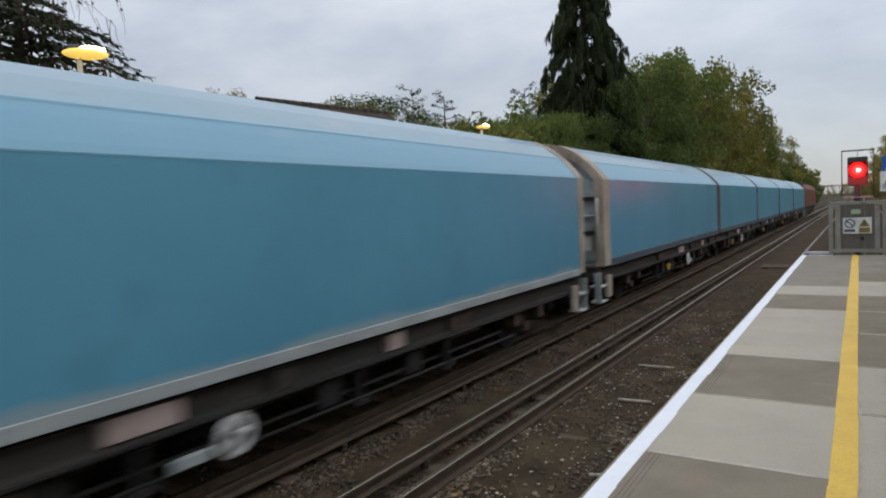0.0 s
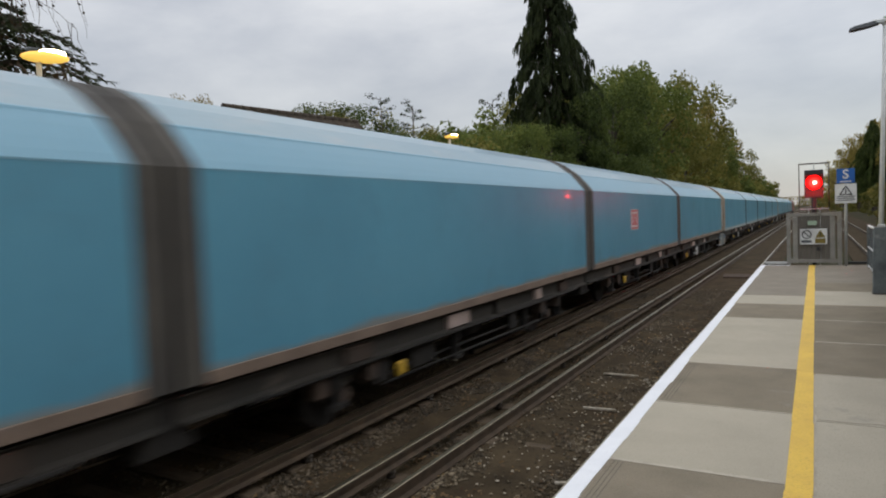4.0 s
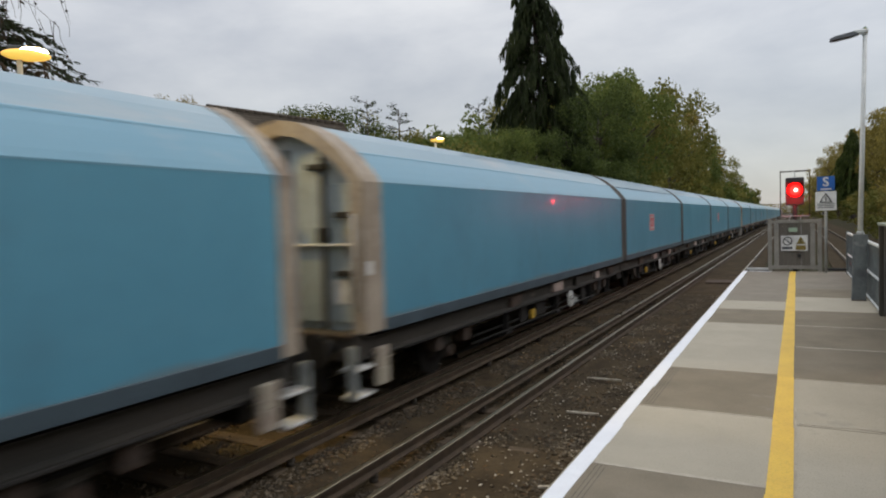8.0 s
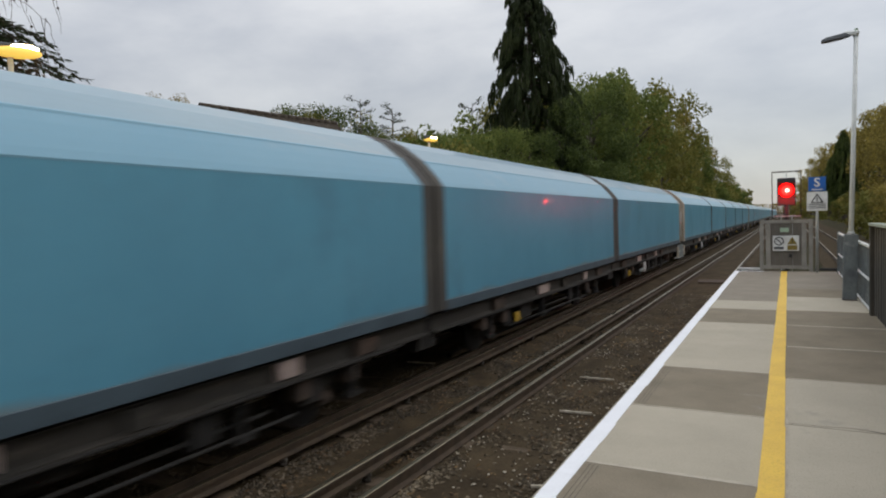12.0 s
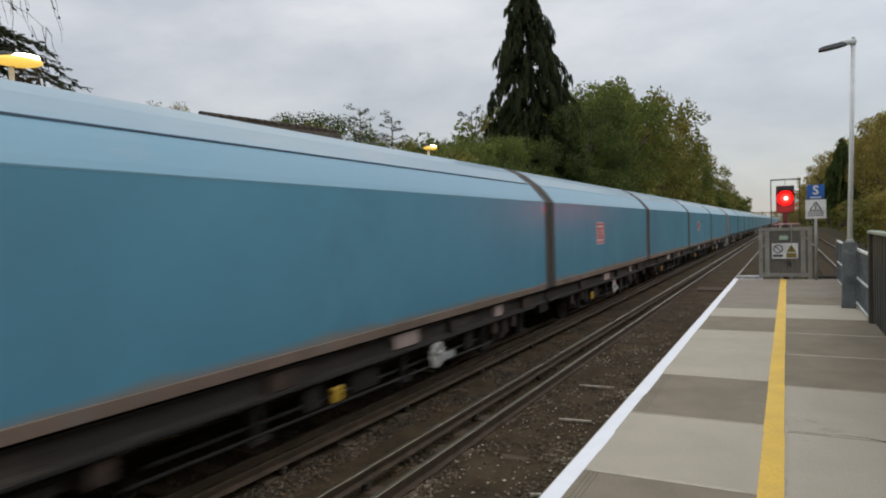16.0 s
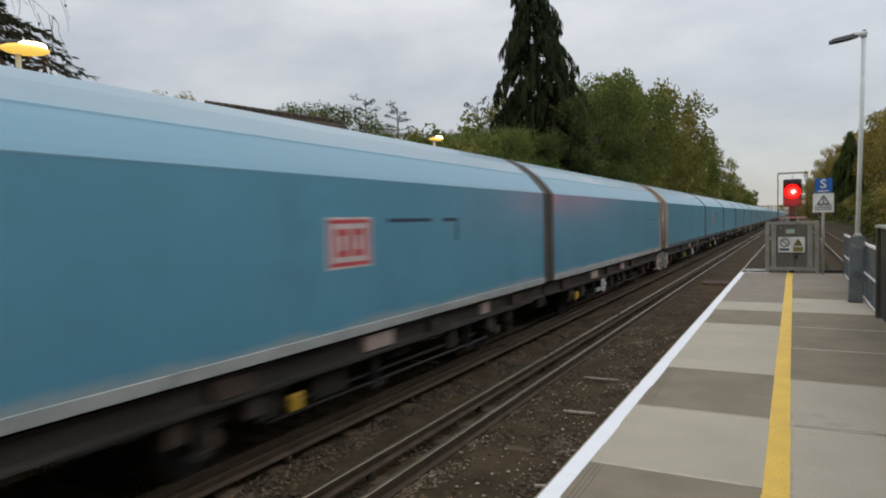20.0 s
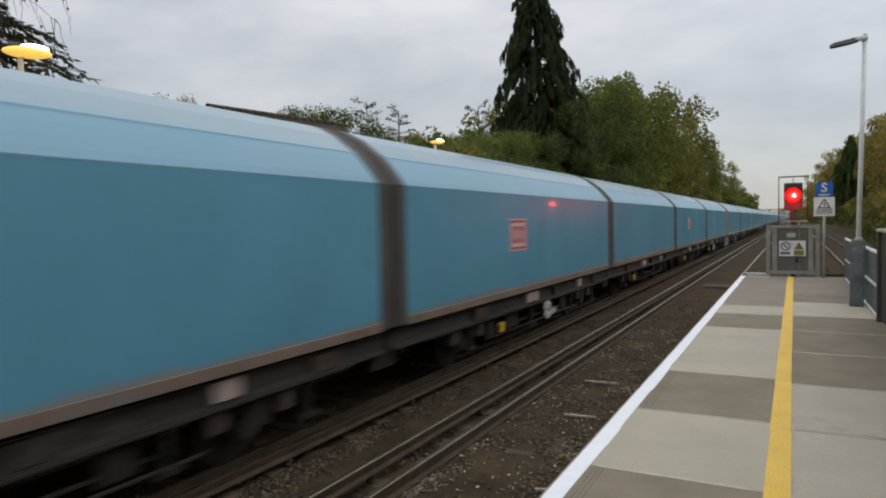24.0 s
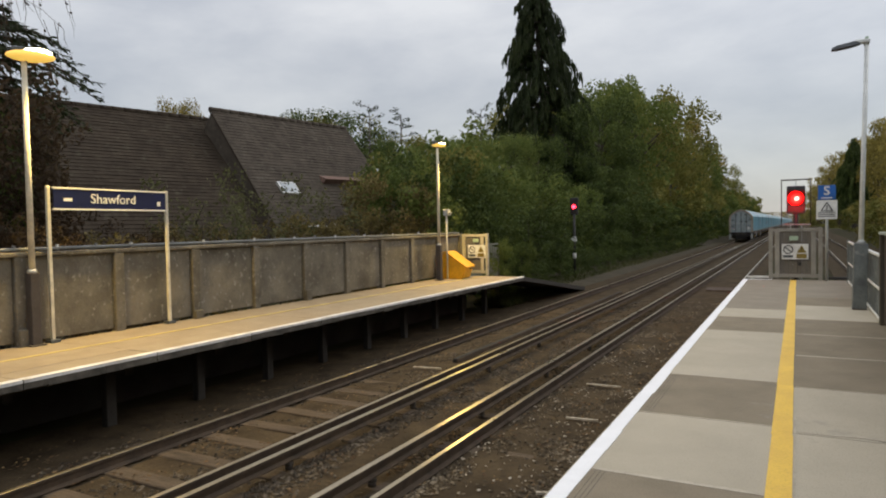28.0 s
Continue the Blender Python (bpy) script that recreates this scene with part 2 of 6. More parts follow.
M["smudge"] = mat("grey_smudge", (0.105, 0.30, 0.425), 0.5, col2=(0.10, 0.265, 0.375), scale=2.5, fine=12, bump=0, grime=0.2)
M["scratch"] = mat("dark_scrape", (0.03, 0.06, 0.10), 0.7, scale=8)
M["tail_red"] = mat("tail_lamp_glass", (0.35, 0.02, 0.02), 0.2, scale=4, bump=0)

M["slab_light"] = mat("pale_concrete_paving", (0.468, 0.422, 0.335), 0.85, col2=(0.408, 0.368, 0.292), scale=1.3, fine=90, var=0.2, bump=0.2, stain=(0.28, 0.26, 0.23), stain_scale=2.2, stain_at=0.63, spec=0.25)
M["slab_dark"] = mat("worn_brown_concrete", (0.265, 0.225, 0.165), 0.88, col2=(0.205, 0.175, 0.128), scale=1.6, fine=80, var=0.2, bump=0.3, stain=(0.31, 0.28, 0.24), stain_scale=2.5, stain_at=0.62, spec=0.25)
M["slab_mid"] = mat("grey_brown_concrete", (0.285, 0.25, 0.20), 0.86, col2=(0.235, 0.205, 0.165), scale=1.6, fine=80, var=0.2, bump=0.25, spec=0.25)
M["joint"] = mat("sandy_joint", (0.13, 0.115, 0.10), 0.95, scale=12)
M["white_line"] = mat("white_line_paint", (0.90, 0.915, 0.95), 0.6, col2=(0.84, 0.855, 0.89), scale=3, fine=40, var=0.15, bump=0.10, stain=(0.62, 0.62, 0.62), stain_scale=5, stain_at=0.68, grime=0.12)
M["worn_white"] = mat("worn_white_edge", (0.80, 0.79, 0.77), 0.7, col2=(0.62, 0.58, 0.54), scale=1.6, fine=30, bump=0.2, stain=(0.36, 0.31, 0.27), stain_scale=2.2, stain_at=0.57)
M["yellow_line"] = mat("yellow_line_paint", (0.82, 0.54, 0.07), 0.65, col2=(0.72, 0.46, 0.08), scale=3, fine=60, var=0.2, bump=0.15, stain=(0.55, 0.42, 0.2), stain_scale=5, stain_at=0.68)
M["far_deck"] = mat("far_platform_surface", (0.36, 0.285, 0.185), 0.85, col2=(0.29, 0.225, 0.145), scale=1.8, fine=70, bump=0.3, stain=(0.24, 0.19, 0.13), stain_scale=3, stain_at=0.6)
M["edge_nose"] = mat("ragged_edge_concrete", (0.13, 0.115, 0.092), 0.95, col2=(0.05, 0.045, 0.037), scale=5, fine=30, bump=0.6, stain=(0.3, 0.28, 0.24), stain_scale=7, stain_at=0.6)
M["base_brown"] = mat("brown_base_paint", (0.075, 0.062, 0.052), 0.7, col2=(0.05, 0.04, 0.034), scale=4, fine=25, stain=(0.17, 0.12, 0.09), stain_scale=4, stain_at=0.6)
M["conduit"] = mat("dull_conduit", (0.20, 0.205, 0.195), 0.6, col2=(0.12, 0.12, 0.11), scale=3, fine=25)
M["fence_steel"] = mat("worn_fence_paint", (0.16, 0.18, 0.18), 0.6, col2=(0.075, 0.085, 0.09), scale=3, fine=25, stain=(0.33, 0.34, 0.33), stain_scale=5, stain_at=0.57)
M["column_pale"] = mat("pale_grey_column", (0.80, 0.82, 0.80), 0.5, col2=(0.64, 0.66, 0.65), scale=3, fine=30)
M["mortar"] = mat("pale_mortar", (0.50, 0.45, 0.36), 0.95, col2=(0.36, 0.32, 0.26), scale=6, fine=60, bump=0.3)
M["wall_conc"] = mat("lichened_wall_concrete", (0.19, 0.168, 0.126), 0.95, col2=(0.078, 0.069, 0.052), scale=1.5, fine=26, bump=0.7, stain=(0.40, 0.38, 0.33), stain_scale=13.0, stain_at=0.57, stretch=(1, 1.0, 0.9))
# one dark grey-brown for platform bodies, trestles, ramp and signal base
M["conc_dark"] = mat("dark_concrete", (0.055, 0.048, 0.04), 0.95, col2=(0.03, 0.027, 0.023), scale=2, fine=30, bump=0.4)
M["ballast"] = mat("ballast_bed", (0.086, 0.063, 0.037), 0.95, col2=(0.040, 0.030, 0.019), scale=1.7, fine=24, bump=1.0, bscale=20, spec=0.08, stain=(0.098, 0.074, 0.045), stain_scale=1.3, stain_at=0.6)
M["stone"] = leaf_mat("ballast_stone", (0.038, 0.029, 0.019), (0.088, 0.067, 0.043), (0.25, 0.20, 0.135), 0.0, 1.4, 0.6)
# same stone about a third darker, for the far track and the strip between
M["stone_dark"] = leaf_mat("dark_ballast_stone", (0.027, 0.021, 0.015), (0.058, 0.045, 0.030), (0.16, 0.125, 0.085), 0.0, 1.4, 0.6)
M["leaf_litter"] = leaf_mat("fallen_leaves", (0.06, 0.035, 0.02), (0.14, 0.085, 0.04), (0.32, 0.22, 0.10), 0.1)
M["gravel"] = mat("verge_gravel", (0.080, 0.066, 0.046), 0.95, col2=(0.055, 0.05, 0.034), scale=0.9, fine=14, bump=0.8, bscale=16, spec=0.08, stain=(0.06, 0.062, 0.03), stain_scale=0.8, stain_at=0.56)
M["stone_pale"] = mat("pale_ballast_stone", (0.58, 0.52, 0.42), 0.9, col2=(0.30, 0.255, 0.19), scale=9, fine=60, bump=0.3)
M["timber"] = mat("old_sleeper_timber", (0.13, 0.097, 0.066), 0.9, col2=(0.07, 0.054, 0.039), scale=3, fine=25, bump=0.5, stretch=(0.6, 3, 1), spec=0.15)
M["rail_top"] = mat("worn_rail_head", (0.50, 0.42, 0.29), 0.30, 0.95, scale=2, fine=20, bump=0.05)
M["rail_rust"] = mat("rusty_rail_web", (0.085, 0.057, 0.034), 0.9, col2=(0.046, 0.032, 0.021), scale=5, fine=35)
M["insulator"] = mat("white_insulator", (0.10, 0.085, 0.07), 0.7, scale=8)
M["earth"] = mat("earth_and_grass", (0.042, 0.044, 0.02), 0.95, col2=(0.06, 0.046, 0.028), scale=0.5, fine=9, bump=0.6, spec=0.08)
M["pale_yellow_line"] = mat("faded_yellow_line", (0.62, 0.47, 0.14), 0.7, col2=(0.46, 0.35, 0.12), scale=2, fine=40, bump=0.1, stain=(0.35, 0.27, 0.15), stain_scale=3, stain_at=0.58)
M["galv"] = mat("galvanised_steel", (0.48, 0.49, 0.48), 0.5, 0.3, col2=(0.34, 0.35, 0.35), scale=4, fine=30)
M["post_cream"] = mat("weathered_cream_post", (0.74, 0.68, 0.53), 0.65, scale=3, fine=30, stain=(0.30, 0.26, 0.19), stain_scale=3, stain_at=0.6)
M["grey_paint"] = mat("dark_grey_paint", (0.085, 0.095, 0.105), 0.55, scale=3, fine=25, stain=(0.2, 0.2, 0.2), stain_scale=5, stain_at=0.64)
M["bin_yellow"] = mat("grit_bin_yellow", (0.82, 0.41, 0.006), 0.5, scale=3, fine=30, bump=0.1)
M["sign_navy"] = mat("navy_enamel", (0.008, 0.012, 0.06), 0.35, scale=3, bump=0)
M["sign_blue"] = mat("blue_enamel", (0.02, 0.14, 0.50), 0.4, scale=3, bump=0)
M["sign_white"] = mat("white_enamel", (0.86, 0.86, 0.84), 0.45, scale=3, bump=0, stain=(0.6, 0.58, 0.54), stain_scale=4)
M["sign_green"] = mat("pale_green_sign", (0.42, 0.55, 0.40), 0.5, scale=3, bump=0)
M["black"] = mat("black_print", (0.02, 0.02, 0.02), 0.6, scale=6, bump=0)
M["gate"] = mat("weathered_gate_board", (0.155, 0.138, 0.116), 0.85, col2=(0.14, 0.125, 0.11), scale=2.5, fine=35, bump=0.3, stretch=(3, 3, 0.6))
M["gate_frame"] = mat("grey_gate_frame", (0.33, 0.31, 0.275), 0.8, scale=3, fine=30, stain=(0.18, 0.165, 0.14), stain_scale=3)
M["gate_pale"] = mat("pale_gate_frame", (0.50, 0.46, 0.36), 0.8, col2=(0.36, 0.33, 0.26), scale=3, fine=25, stain=(0.22, 0.20, 0.15), stain_scale=3, stain_at=0.6)
M["timber_fence"] = mat("weathered_fence_boards", (0.20, 0.215, 0.17), 0.9, scale=2, fine=25, bump=0.3)
M["gate_dark"] = mat("dark_stained_boards", (0.075, 0.066, 0.052), 0.85, col2=(0.045, 0.04, 0.033), scale=2.5, fine=30, bump=0.3, stretch=(3, 3, 0.6))
M["cap_green"] = mat("algae_capping", (0.36, 0.40, 0.34), 0.8, col2=(0.24, 0.27, 0.22), scale=3, fine=30)
M["signal_black"] = mat("signal_black", (0.018, 0.018, 0.018), 0.6, scale=3)
M["signal_board"] = mat("signal_backboard", (0.07, 0.065, 0.065), 0.8, scale=3)
M["signal_red"] = glow("red_signal_lens", (1.0, 0.006, 0.005), 2.2)
M["signal_mid"] = glow("red_signal_bright", (1.0, 0.016, 0.012), 4.5)
M["signal_core"] = glow("red_signal_core", (1.0, 0.35, 0.28), 7.0)
M["signal_dim"] = glow("red_small_lens", (1.0, 0.02, 0.04), 12.0)
M["sodium"] = glow("sodium_bowl", (1.0, 0.62, 0.12), 0.7)
M["sodium_core"] = glow("sodium_core", (1.0, 0.76, 0.38), 24.0)
M["tile"] = mat("brown_roof_tile", (0.062, 0.048, 0.034), 0.92, col2=(0.040, 0.031, 0.023), scale=1.9, fine=6, bump=0.6, stain=(0.090, 0.080, 0.058), stain_scale=2.4, stain_at=0.56, spec=0.12)
M["tile_grey"] = mat("greyed_roof_tile", (0.096, 0.080, 0.063), 0.92, col2=(0.062, 0.051, 0.041), scale=1.9, fine=6, bump=0.6, stain=(0.135, 0.125, 0.098), stain_scale=2.4, stain_at=0.56, spec=0.12)
M["house_wall"] = mat("house_brick", (0.20, 0.12, 0.09), 0.9, scale=4, fine=30)
# pale base colour stands in for sky reflected in the panes
M["glass"] = mat("sky_tinted_glass", (0.46, 0.50, 0.52), 0.08, 0.0, scale=2, bump=0, spec=1.0)
M["bark"] = mat("tree_bark", (0.085, 0.066, 0.05), 0.95, col2=(0.05, 0.04, 0.03), scale=4, fine=25, bump=0.6)
M["leaf_green"] = leaf_mat("leaf_green", (0.064, 0.093, 0.024), (0.142, 0.178, 0.042), (0.245, 0.255, 0.066))
M["leaf_olive"] = leaf_mat("leaf_olive", (0.092, 0.105, 0.022), (0.20, 0.195, 0.048), (0.30, 0.255, 0.065))
M["leaf_autumn"] = leaf_mat("leaf_autumn", (0.115, 0.10, 0.025), (0.25, 0.198, 0.045), (0.46, 0.31, 0.05))
M["leaf_dark"] = leaf_mat("leaf_dark", (0.032, 0.05, 0.014), (0.08, 0.11, 0.028), (0.15, 0.18, 0.048))
M["leaf_brown"] = leaf_mat("leaf_brown", (0.075, 0.06, 0.022), (0.16, 0.125, 0.045), (0.26, 0.21, 0.07))
M["leaf_gold"] = leaf_mat("leaf_gold", (0.13, 0.112, 0.032), (0.29, 0.235, 0.062), (0.46, 0.355, 0.08))
M["leaf_rust"] = leaf_mat("leaf_rust", (0.028, 0.020, 0.013), (0.066, 0.044, 0.025), (0.115, 0.082, 0.038))
M["leaf_thin"] = leaf_mat("leaf_thin", (0.05, 0.05, 0.022), (0.11, 0.115, 0.045), (0.21, 0.21, 0.10))
M["needle"] = leaf_mat("conifer_needles", (0.016, 0.025, 0.010), (0.036, 0.050, 0.017), (0.066, 0.078, 0.026))
M["grass"] = leaf_mat("verge_grass", (0.035, 0.045, 0.013), (0.07, 0.08, 0.022), (0.13, 0.115, 0.04))


# ---- mesh helpers ----
def part(name, bm, material, parent, label=""):
    me = bpy.data.meshes.new(name)
    bm.to_mesh(me)
    bm.free()
    me.materials.append(M[material] if isinstance(material, str) else material)
    ob = new(name, me)
    if parent is not None:
        ob.parent = parent
    if label:
        ob["label"] = label
    return ob


def raw(name, verts, faces, material, parent=None, label=""):
    me = bpy.data.meshes.new(name)
    me.from_pydata(verts, [], faces)
    me.materials.append(M[material])
    ob = new(name, me)
    if parent is not None:
        ob.parent = parent
    if label:
        ob["label"] = label
    return ob


def thing(name, m, label, category, group="", kind=""):
    e = new(name)
    e.empty_display_size = 0.2
    e.matrix_basis = m
    return tagged(e, label, category, group, kind)


def bx(bm, x0, x1, y0, y1, z0, z1, bevel=0.0, m=None):
    vs = [bm.verts.new((x, y, z)) for x in (x0, x1) for y in (y0, y1) for z in (z0, z1)]
    fs = [bm.faces.new([vs[i] for i in f]) for f in ((0, 1, 3, 2), (4, 6, 7, 5), (0, 4, 5, 1), (2, 3, 7, 6), (0, 2, 6, 4), (1, 5, 7, 3))]
    if m is not None:
        for v in vs:
            v.co = m @ v.co
    if bevel:
        es = list({e for f in fs for e in f.edges})
        bmesh.ops.bevel(bm, geom=es, offset=bevel, segments=1, affect="EDGES")
    return bm


def box(x0, x1, y0, y1, z0, z1, bevel=0.0):
    return bx(bmesh.new(), x0, x1, y0, y1, z0, z1, bevel)


def tube(bm, a, b, r0, r1=None, seg=10):
    a, b = Vector(a), Vector(b)
    r1 = r0 if r1 is None else r1
    q = (b - a).to_track_quat("Z", "Y").to_matrix()
    ring = []
    for p, r in ((a, r0), (b, r1)):
        ring.append([bm.verts.new(p + q @ Vector((r * math.cos(k * math.tau / seg), r * math.sin(k * math.tau / seg), 0))) for k in range(seg)])
    for k in range(seg):
        f = bm.faces.new((ring[0][k], ring[0][(k + 1) % seg], ring[1][(k + 1) % seg], ring[1][k]))
        f.smooth = True
    bm.faces.new(ring[0][::-1])
    bm.faces.new(ring[1])
    return bm


def cyl(a, b, r0, r1=None, seg=12):
    return tube(bmesh.new(), a, b, r0, r1, seg)


def extrude(profile, y0, y1, closed=True, smooth=False, bm=None):
    """A profile of (x, z) drawn out along y."""
    bm = bm or bmesh.new()
    a = [bm.verts.new((x, y0, z)) for x, z in profile]
    b = [bm.verts.new((x, y1, z)) for x, z in profile]
    n = len(profile)
    for k in range(n if closed else n - 1):
        f = bm.faces.new((a[k], a[(k + 1) % n], b[(k + 1) % n], b[k]))
        f.smooth = smooth
    if closed:
        bm.faces.new(a[::-1])
        bm.faces.new(b)
    bmesh.ops.recalc_face_normals(bm, faces=bm.faces)
    return bm


def letters(text, size, m, material, parent, name="lettering", bold=0.02):
    c = bpy.data.curves.new(name, "FONT")
    c.body, c.size, c.align_x, c.align_y = text, size, "CENTER", "CENTER"
    c.extrude, c.resolution_u, c.offset = 0.002, 3, size * bold
    c.materials.append(M[material])
    ob = new(name, c)
    ob.parent = parent
    ob.matrix_basis = m
    return ob


# ---- setting: ground, track bed, platforms ----
def ground():
    bm = bmesh.new()
    rows = [(-900, -1.3), (-60, -1.3), (-14, -0.9), (-10.9, -1.2), (-9.9, -1.16), (6.4, -1.16), (9.0, -0.7), (60, -0.6), (900, -0.6)]
    ys = [-400, -40, 0, 20, 60, 140, 400, 1500, 4000]
    g = [[bm.verts.new((x, y, z)) for x, z in rows] for y in ys]
    for j in range(len(ys) - 1):
        for i in range(len(rows) - 1):
            bm.faces.new((g[j][i], g[j][i + 1], g[j + 1][i + 1], g[j + 1][i]))
    return tagged(part("ground", bm, "earth", None), "dark earth with rough grass beside the line", "ground", kind="structure")


def track_bed():
    rng = random.Random(4)
    bm = bmesh.new()
    xs = np.linspace(-9.5, -1.45, 42)
    ys = np.concatenate([np.linspace(-12, 2, 14), np.linspace(2.3, 30, 110), np.linspace(31, 120, 60), np.linspace(140, 1200, 20)])
    g = []
    for y in ys:
        row = []
        for x in xs:
            z = BED + 0.026 * noise.noise((x * 1.7, y * 1.7, 0)) + 0.02 * noise.noise((x * 5, y * 5, 3))
            if -3.5 < x < -2.2:
                z += 0.03
            if x < -7.6:
                z -= 0.05 * min(1.0, (-7.6 - x))
            row.append(bm.verts.new((x, y, z)))
        g.append(row)
    for j in range(len(ys) - 1):
        for i in range(len(xs) - 1):
            bm.faces.new((g[j][i], g[j][i + 1], g[j + 1][i + 1], g[j + 1][i])).smooth = True
    tagged(part("ballast_bed", bm, "ballast", None), "dirty brown ballast bed under the tracks", "ballast", kind="structure")
    bm = bmesh.new()
    bx(bm, 1.55, 6.3, -12, 1200, -1.3, BED)
    tagged(part("ballast_bed", bm, "ballast", None), "dirty brown ballast bed of the loop track", "ballast", kind="structure")
    return rng


def rail_bm(x, z, y0, y1, head=0.03, h=0.15, foot=0.07):
    """Rail profile: head, web, foot. Two meshes come from it: the worn head and the rusty rest."""
    web = extrude([(x - foot, z - h), (x + foot, z - h), (x + foot, z - h + 0.012), (x + 0.012, z - h + 0.03), (x + 0.012, z - 0.045),
                   (x + head, z - 0.038), (x + head, z - 0.006), (x - head, z - 0.006), (x - head, z - 0.038), (x - 0.012, z - 0.045), (x - 0.012, z - h + 0.03), (x - foot, z - h + 0.012)], y0, y1)
    top = extrude([(x - head, z - 0.010), (x + head, z - 0.010), (x + head * 0.98, z - 0.003), (x + head * 0.8, z), (x - head * 0.8, z), (x - head * 0.98, z - 0.003)], y0, y1)
    return web, top


def track(left, right, cond, label, sleeper_top, y0, y1, clear, end=1200):
    t = thing("railway_track", Matrix(), label, "railway track", "tracks through the station", "structure")
    for x in (left, right):
        web, top = rail_bm(x, RAIL, -40, end)
        r = part("rail", web, "rail_rust", t)
        part("rail_head", top, "rail_top", r, "worn shiny rail head")
    if cond is not None:
        web, top = rail_bm(cond, RAIL + 0.076, -40, 1200, 0.037, 0.13, 0.065)
        r = part("conductor_rail", web, "rail_rust", t, "raised electric conductor rail")
        part("rail_head", top, "rail_top", r)
        bm = bmesh.new()
        tube(bm, (0, 0, 0), (0, 0, 0.05), 0.05, 0.045, 8)
        tube(bm, (0, 0, 0.05), (0, 0, 0.10), 0.06, 0.04, 8)
        first = part("insulator", bm, "insulator", t, "white conductor rail insulator")
        first.location = (cond, 3.0, RAIL + 0.076 - 0.235)
        for k in range(1, 5):
            c = new("insulator", first.data)
            c.parent, c.location = t, (cond, 3.0 + 2.8 * k, RAIL + 0.076 - 0.235)
    rng = random.Random(int(-left * 10))
    mid = (left + right) / 2
    bm = box(-1.25, 1.25, -0.125, 0.125, -0.13, 0, 0.012)
    me = None
    n, y = 0, y0
    while y < y1:
        if me is None:
            ob = part("sleeper", bm, "timber", t)
            me = ob.data
        else:
            ob = new("sleeper", me)
            ob.parent = t
        ob.location = (mid + rng.uniform(-0.04, 0.04), y, sleeper_top + rng.uniform(-0.012, 0.008) - 0.085 * min(1.0, max(0.0, (y - 8.5) / 4.5)))
        ob.rotation_euler = (0, rng.uniform(-0.006, 0.006), rng.uniform(-0.025, 0.025))
        y += 0.71
        n += 1
    vs, fs = [], []
    while y < 200:
        b = len(vs)
        vs += [(mid + sx * 1.25, y + sy * 0.125, sleeper_top - 0.085 + sz) for sx in (-1, 1) for sy in (-1, 1) for sz in (-0.13, 0)]
        fs += [tuple(b + i for i in f) for f in ((0, 1, 3, 2), (4, 6, 7, 5), (0, 4, 5, 1), (2, 3, 7, 6), (1, 5, 7, 3))]
        y += 0.71
    far = raw("sleepers_beyond", vs, fs, "timber", t)
    far["kind"] = "stuff"
    # chairs that hold the rails, on the sleepers near the platforms
    if clear:
        vs, fs = [], []
        y = y0
        while y < 12:
            for x in (left, right):
                b = len(vs)
                vs += [(x + sx * 0.16, y + sy * 0.075, z) for z in (sleeper_top, sleeper_top + 0.03) for sx in (-1, 1) for sy in (-1, 1)]
                fs += [tuple(b + i for i in f) for f in ((4, 5, 7, 6), (0, 1, 5, 4), (2, 6, 7, 3), (0, 4, 6, 2), (1, 3, 7, 5))]
            y += 0.71
        raw("rail_chairs", vs, fs, "rail_rust", t, "rusty cast rail chairs")["kind"] = "stuff"
    return t


def stones(name, count, x0, x1, y0, y1, size, material, label, seed, z0, clump=0.0):
    """Loose ballast: small six-cornered stones, thicker in patches where clump is above 0."""
    rng = np.random.RandomState(seed)
    base = np.array([(1, 0, 0), (-1, 0, 0), (0, 1, 0), (0, -1, 0), (0, 0, 1), (0, 0, -1)], float)
    tri = [(0, 2, 4), (2, 1, 4), (1, 3, 4), (3, 0, 4), (2, 0, 5), (1, 2, 5), (3, 1, 5), (0, 3, 5)]
    vs, fs = [], []
    for k in range(count):
        for again in range(7):
            x, y = x0 + (x1 - x0) * rng.rand(), y0 + (y1 - y0) * rng.rand() ** 1.5
            if not clump or noise.noise((x * 1.9, y * 1.1, seed)) > clump * rng.rand() - 0.12:
                break
        p = np.array([x, y, z0 + 0.012 * rng.rand() + 0.026 * noise.noise((x * 1.7, y * 1.7, 0)) + (0.03 if -3.5 < x < -2.2 else 0.0)])
        s = size * (0.45 + 1.1 * rng.rand() ** 2.0) * (0.6 + 0.8 * rng.rand(6, 1)) * np.array([1, 1, 0.6])
        a = rng.rand() * 6.28
        rot = np.array([[math.cos(a), -math.sin(a), 0], [math.sin(a), math.cos(a), 0], [0, 0, 1]])
        pts = (base * s + rng.randn(6, 3) * size * 0.15) @ rot.T + p
        vs += pts.tolist()
        fs += [tuple(6 * k + i for i in f) for f in tri]
    return tagged(raw(name, vs, fs, material), label, "ballast stones", kind="stuff")


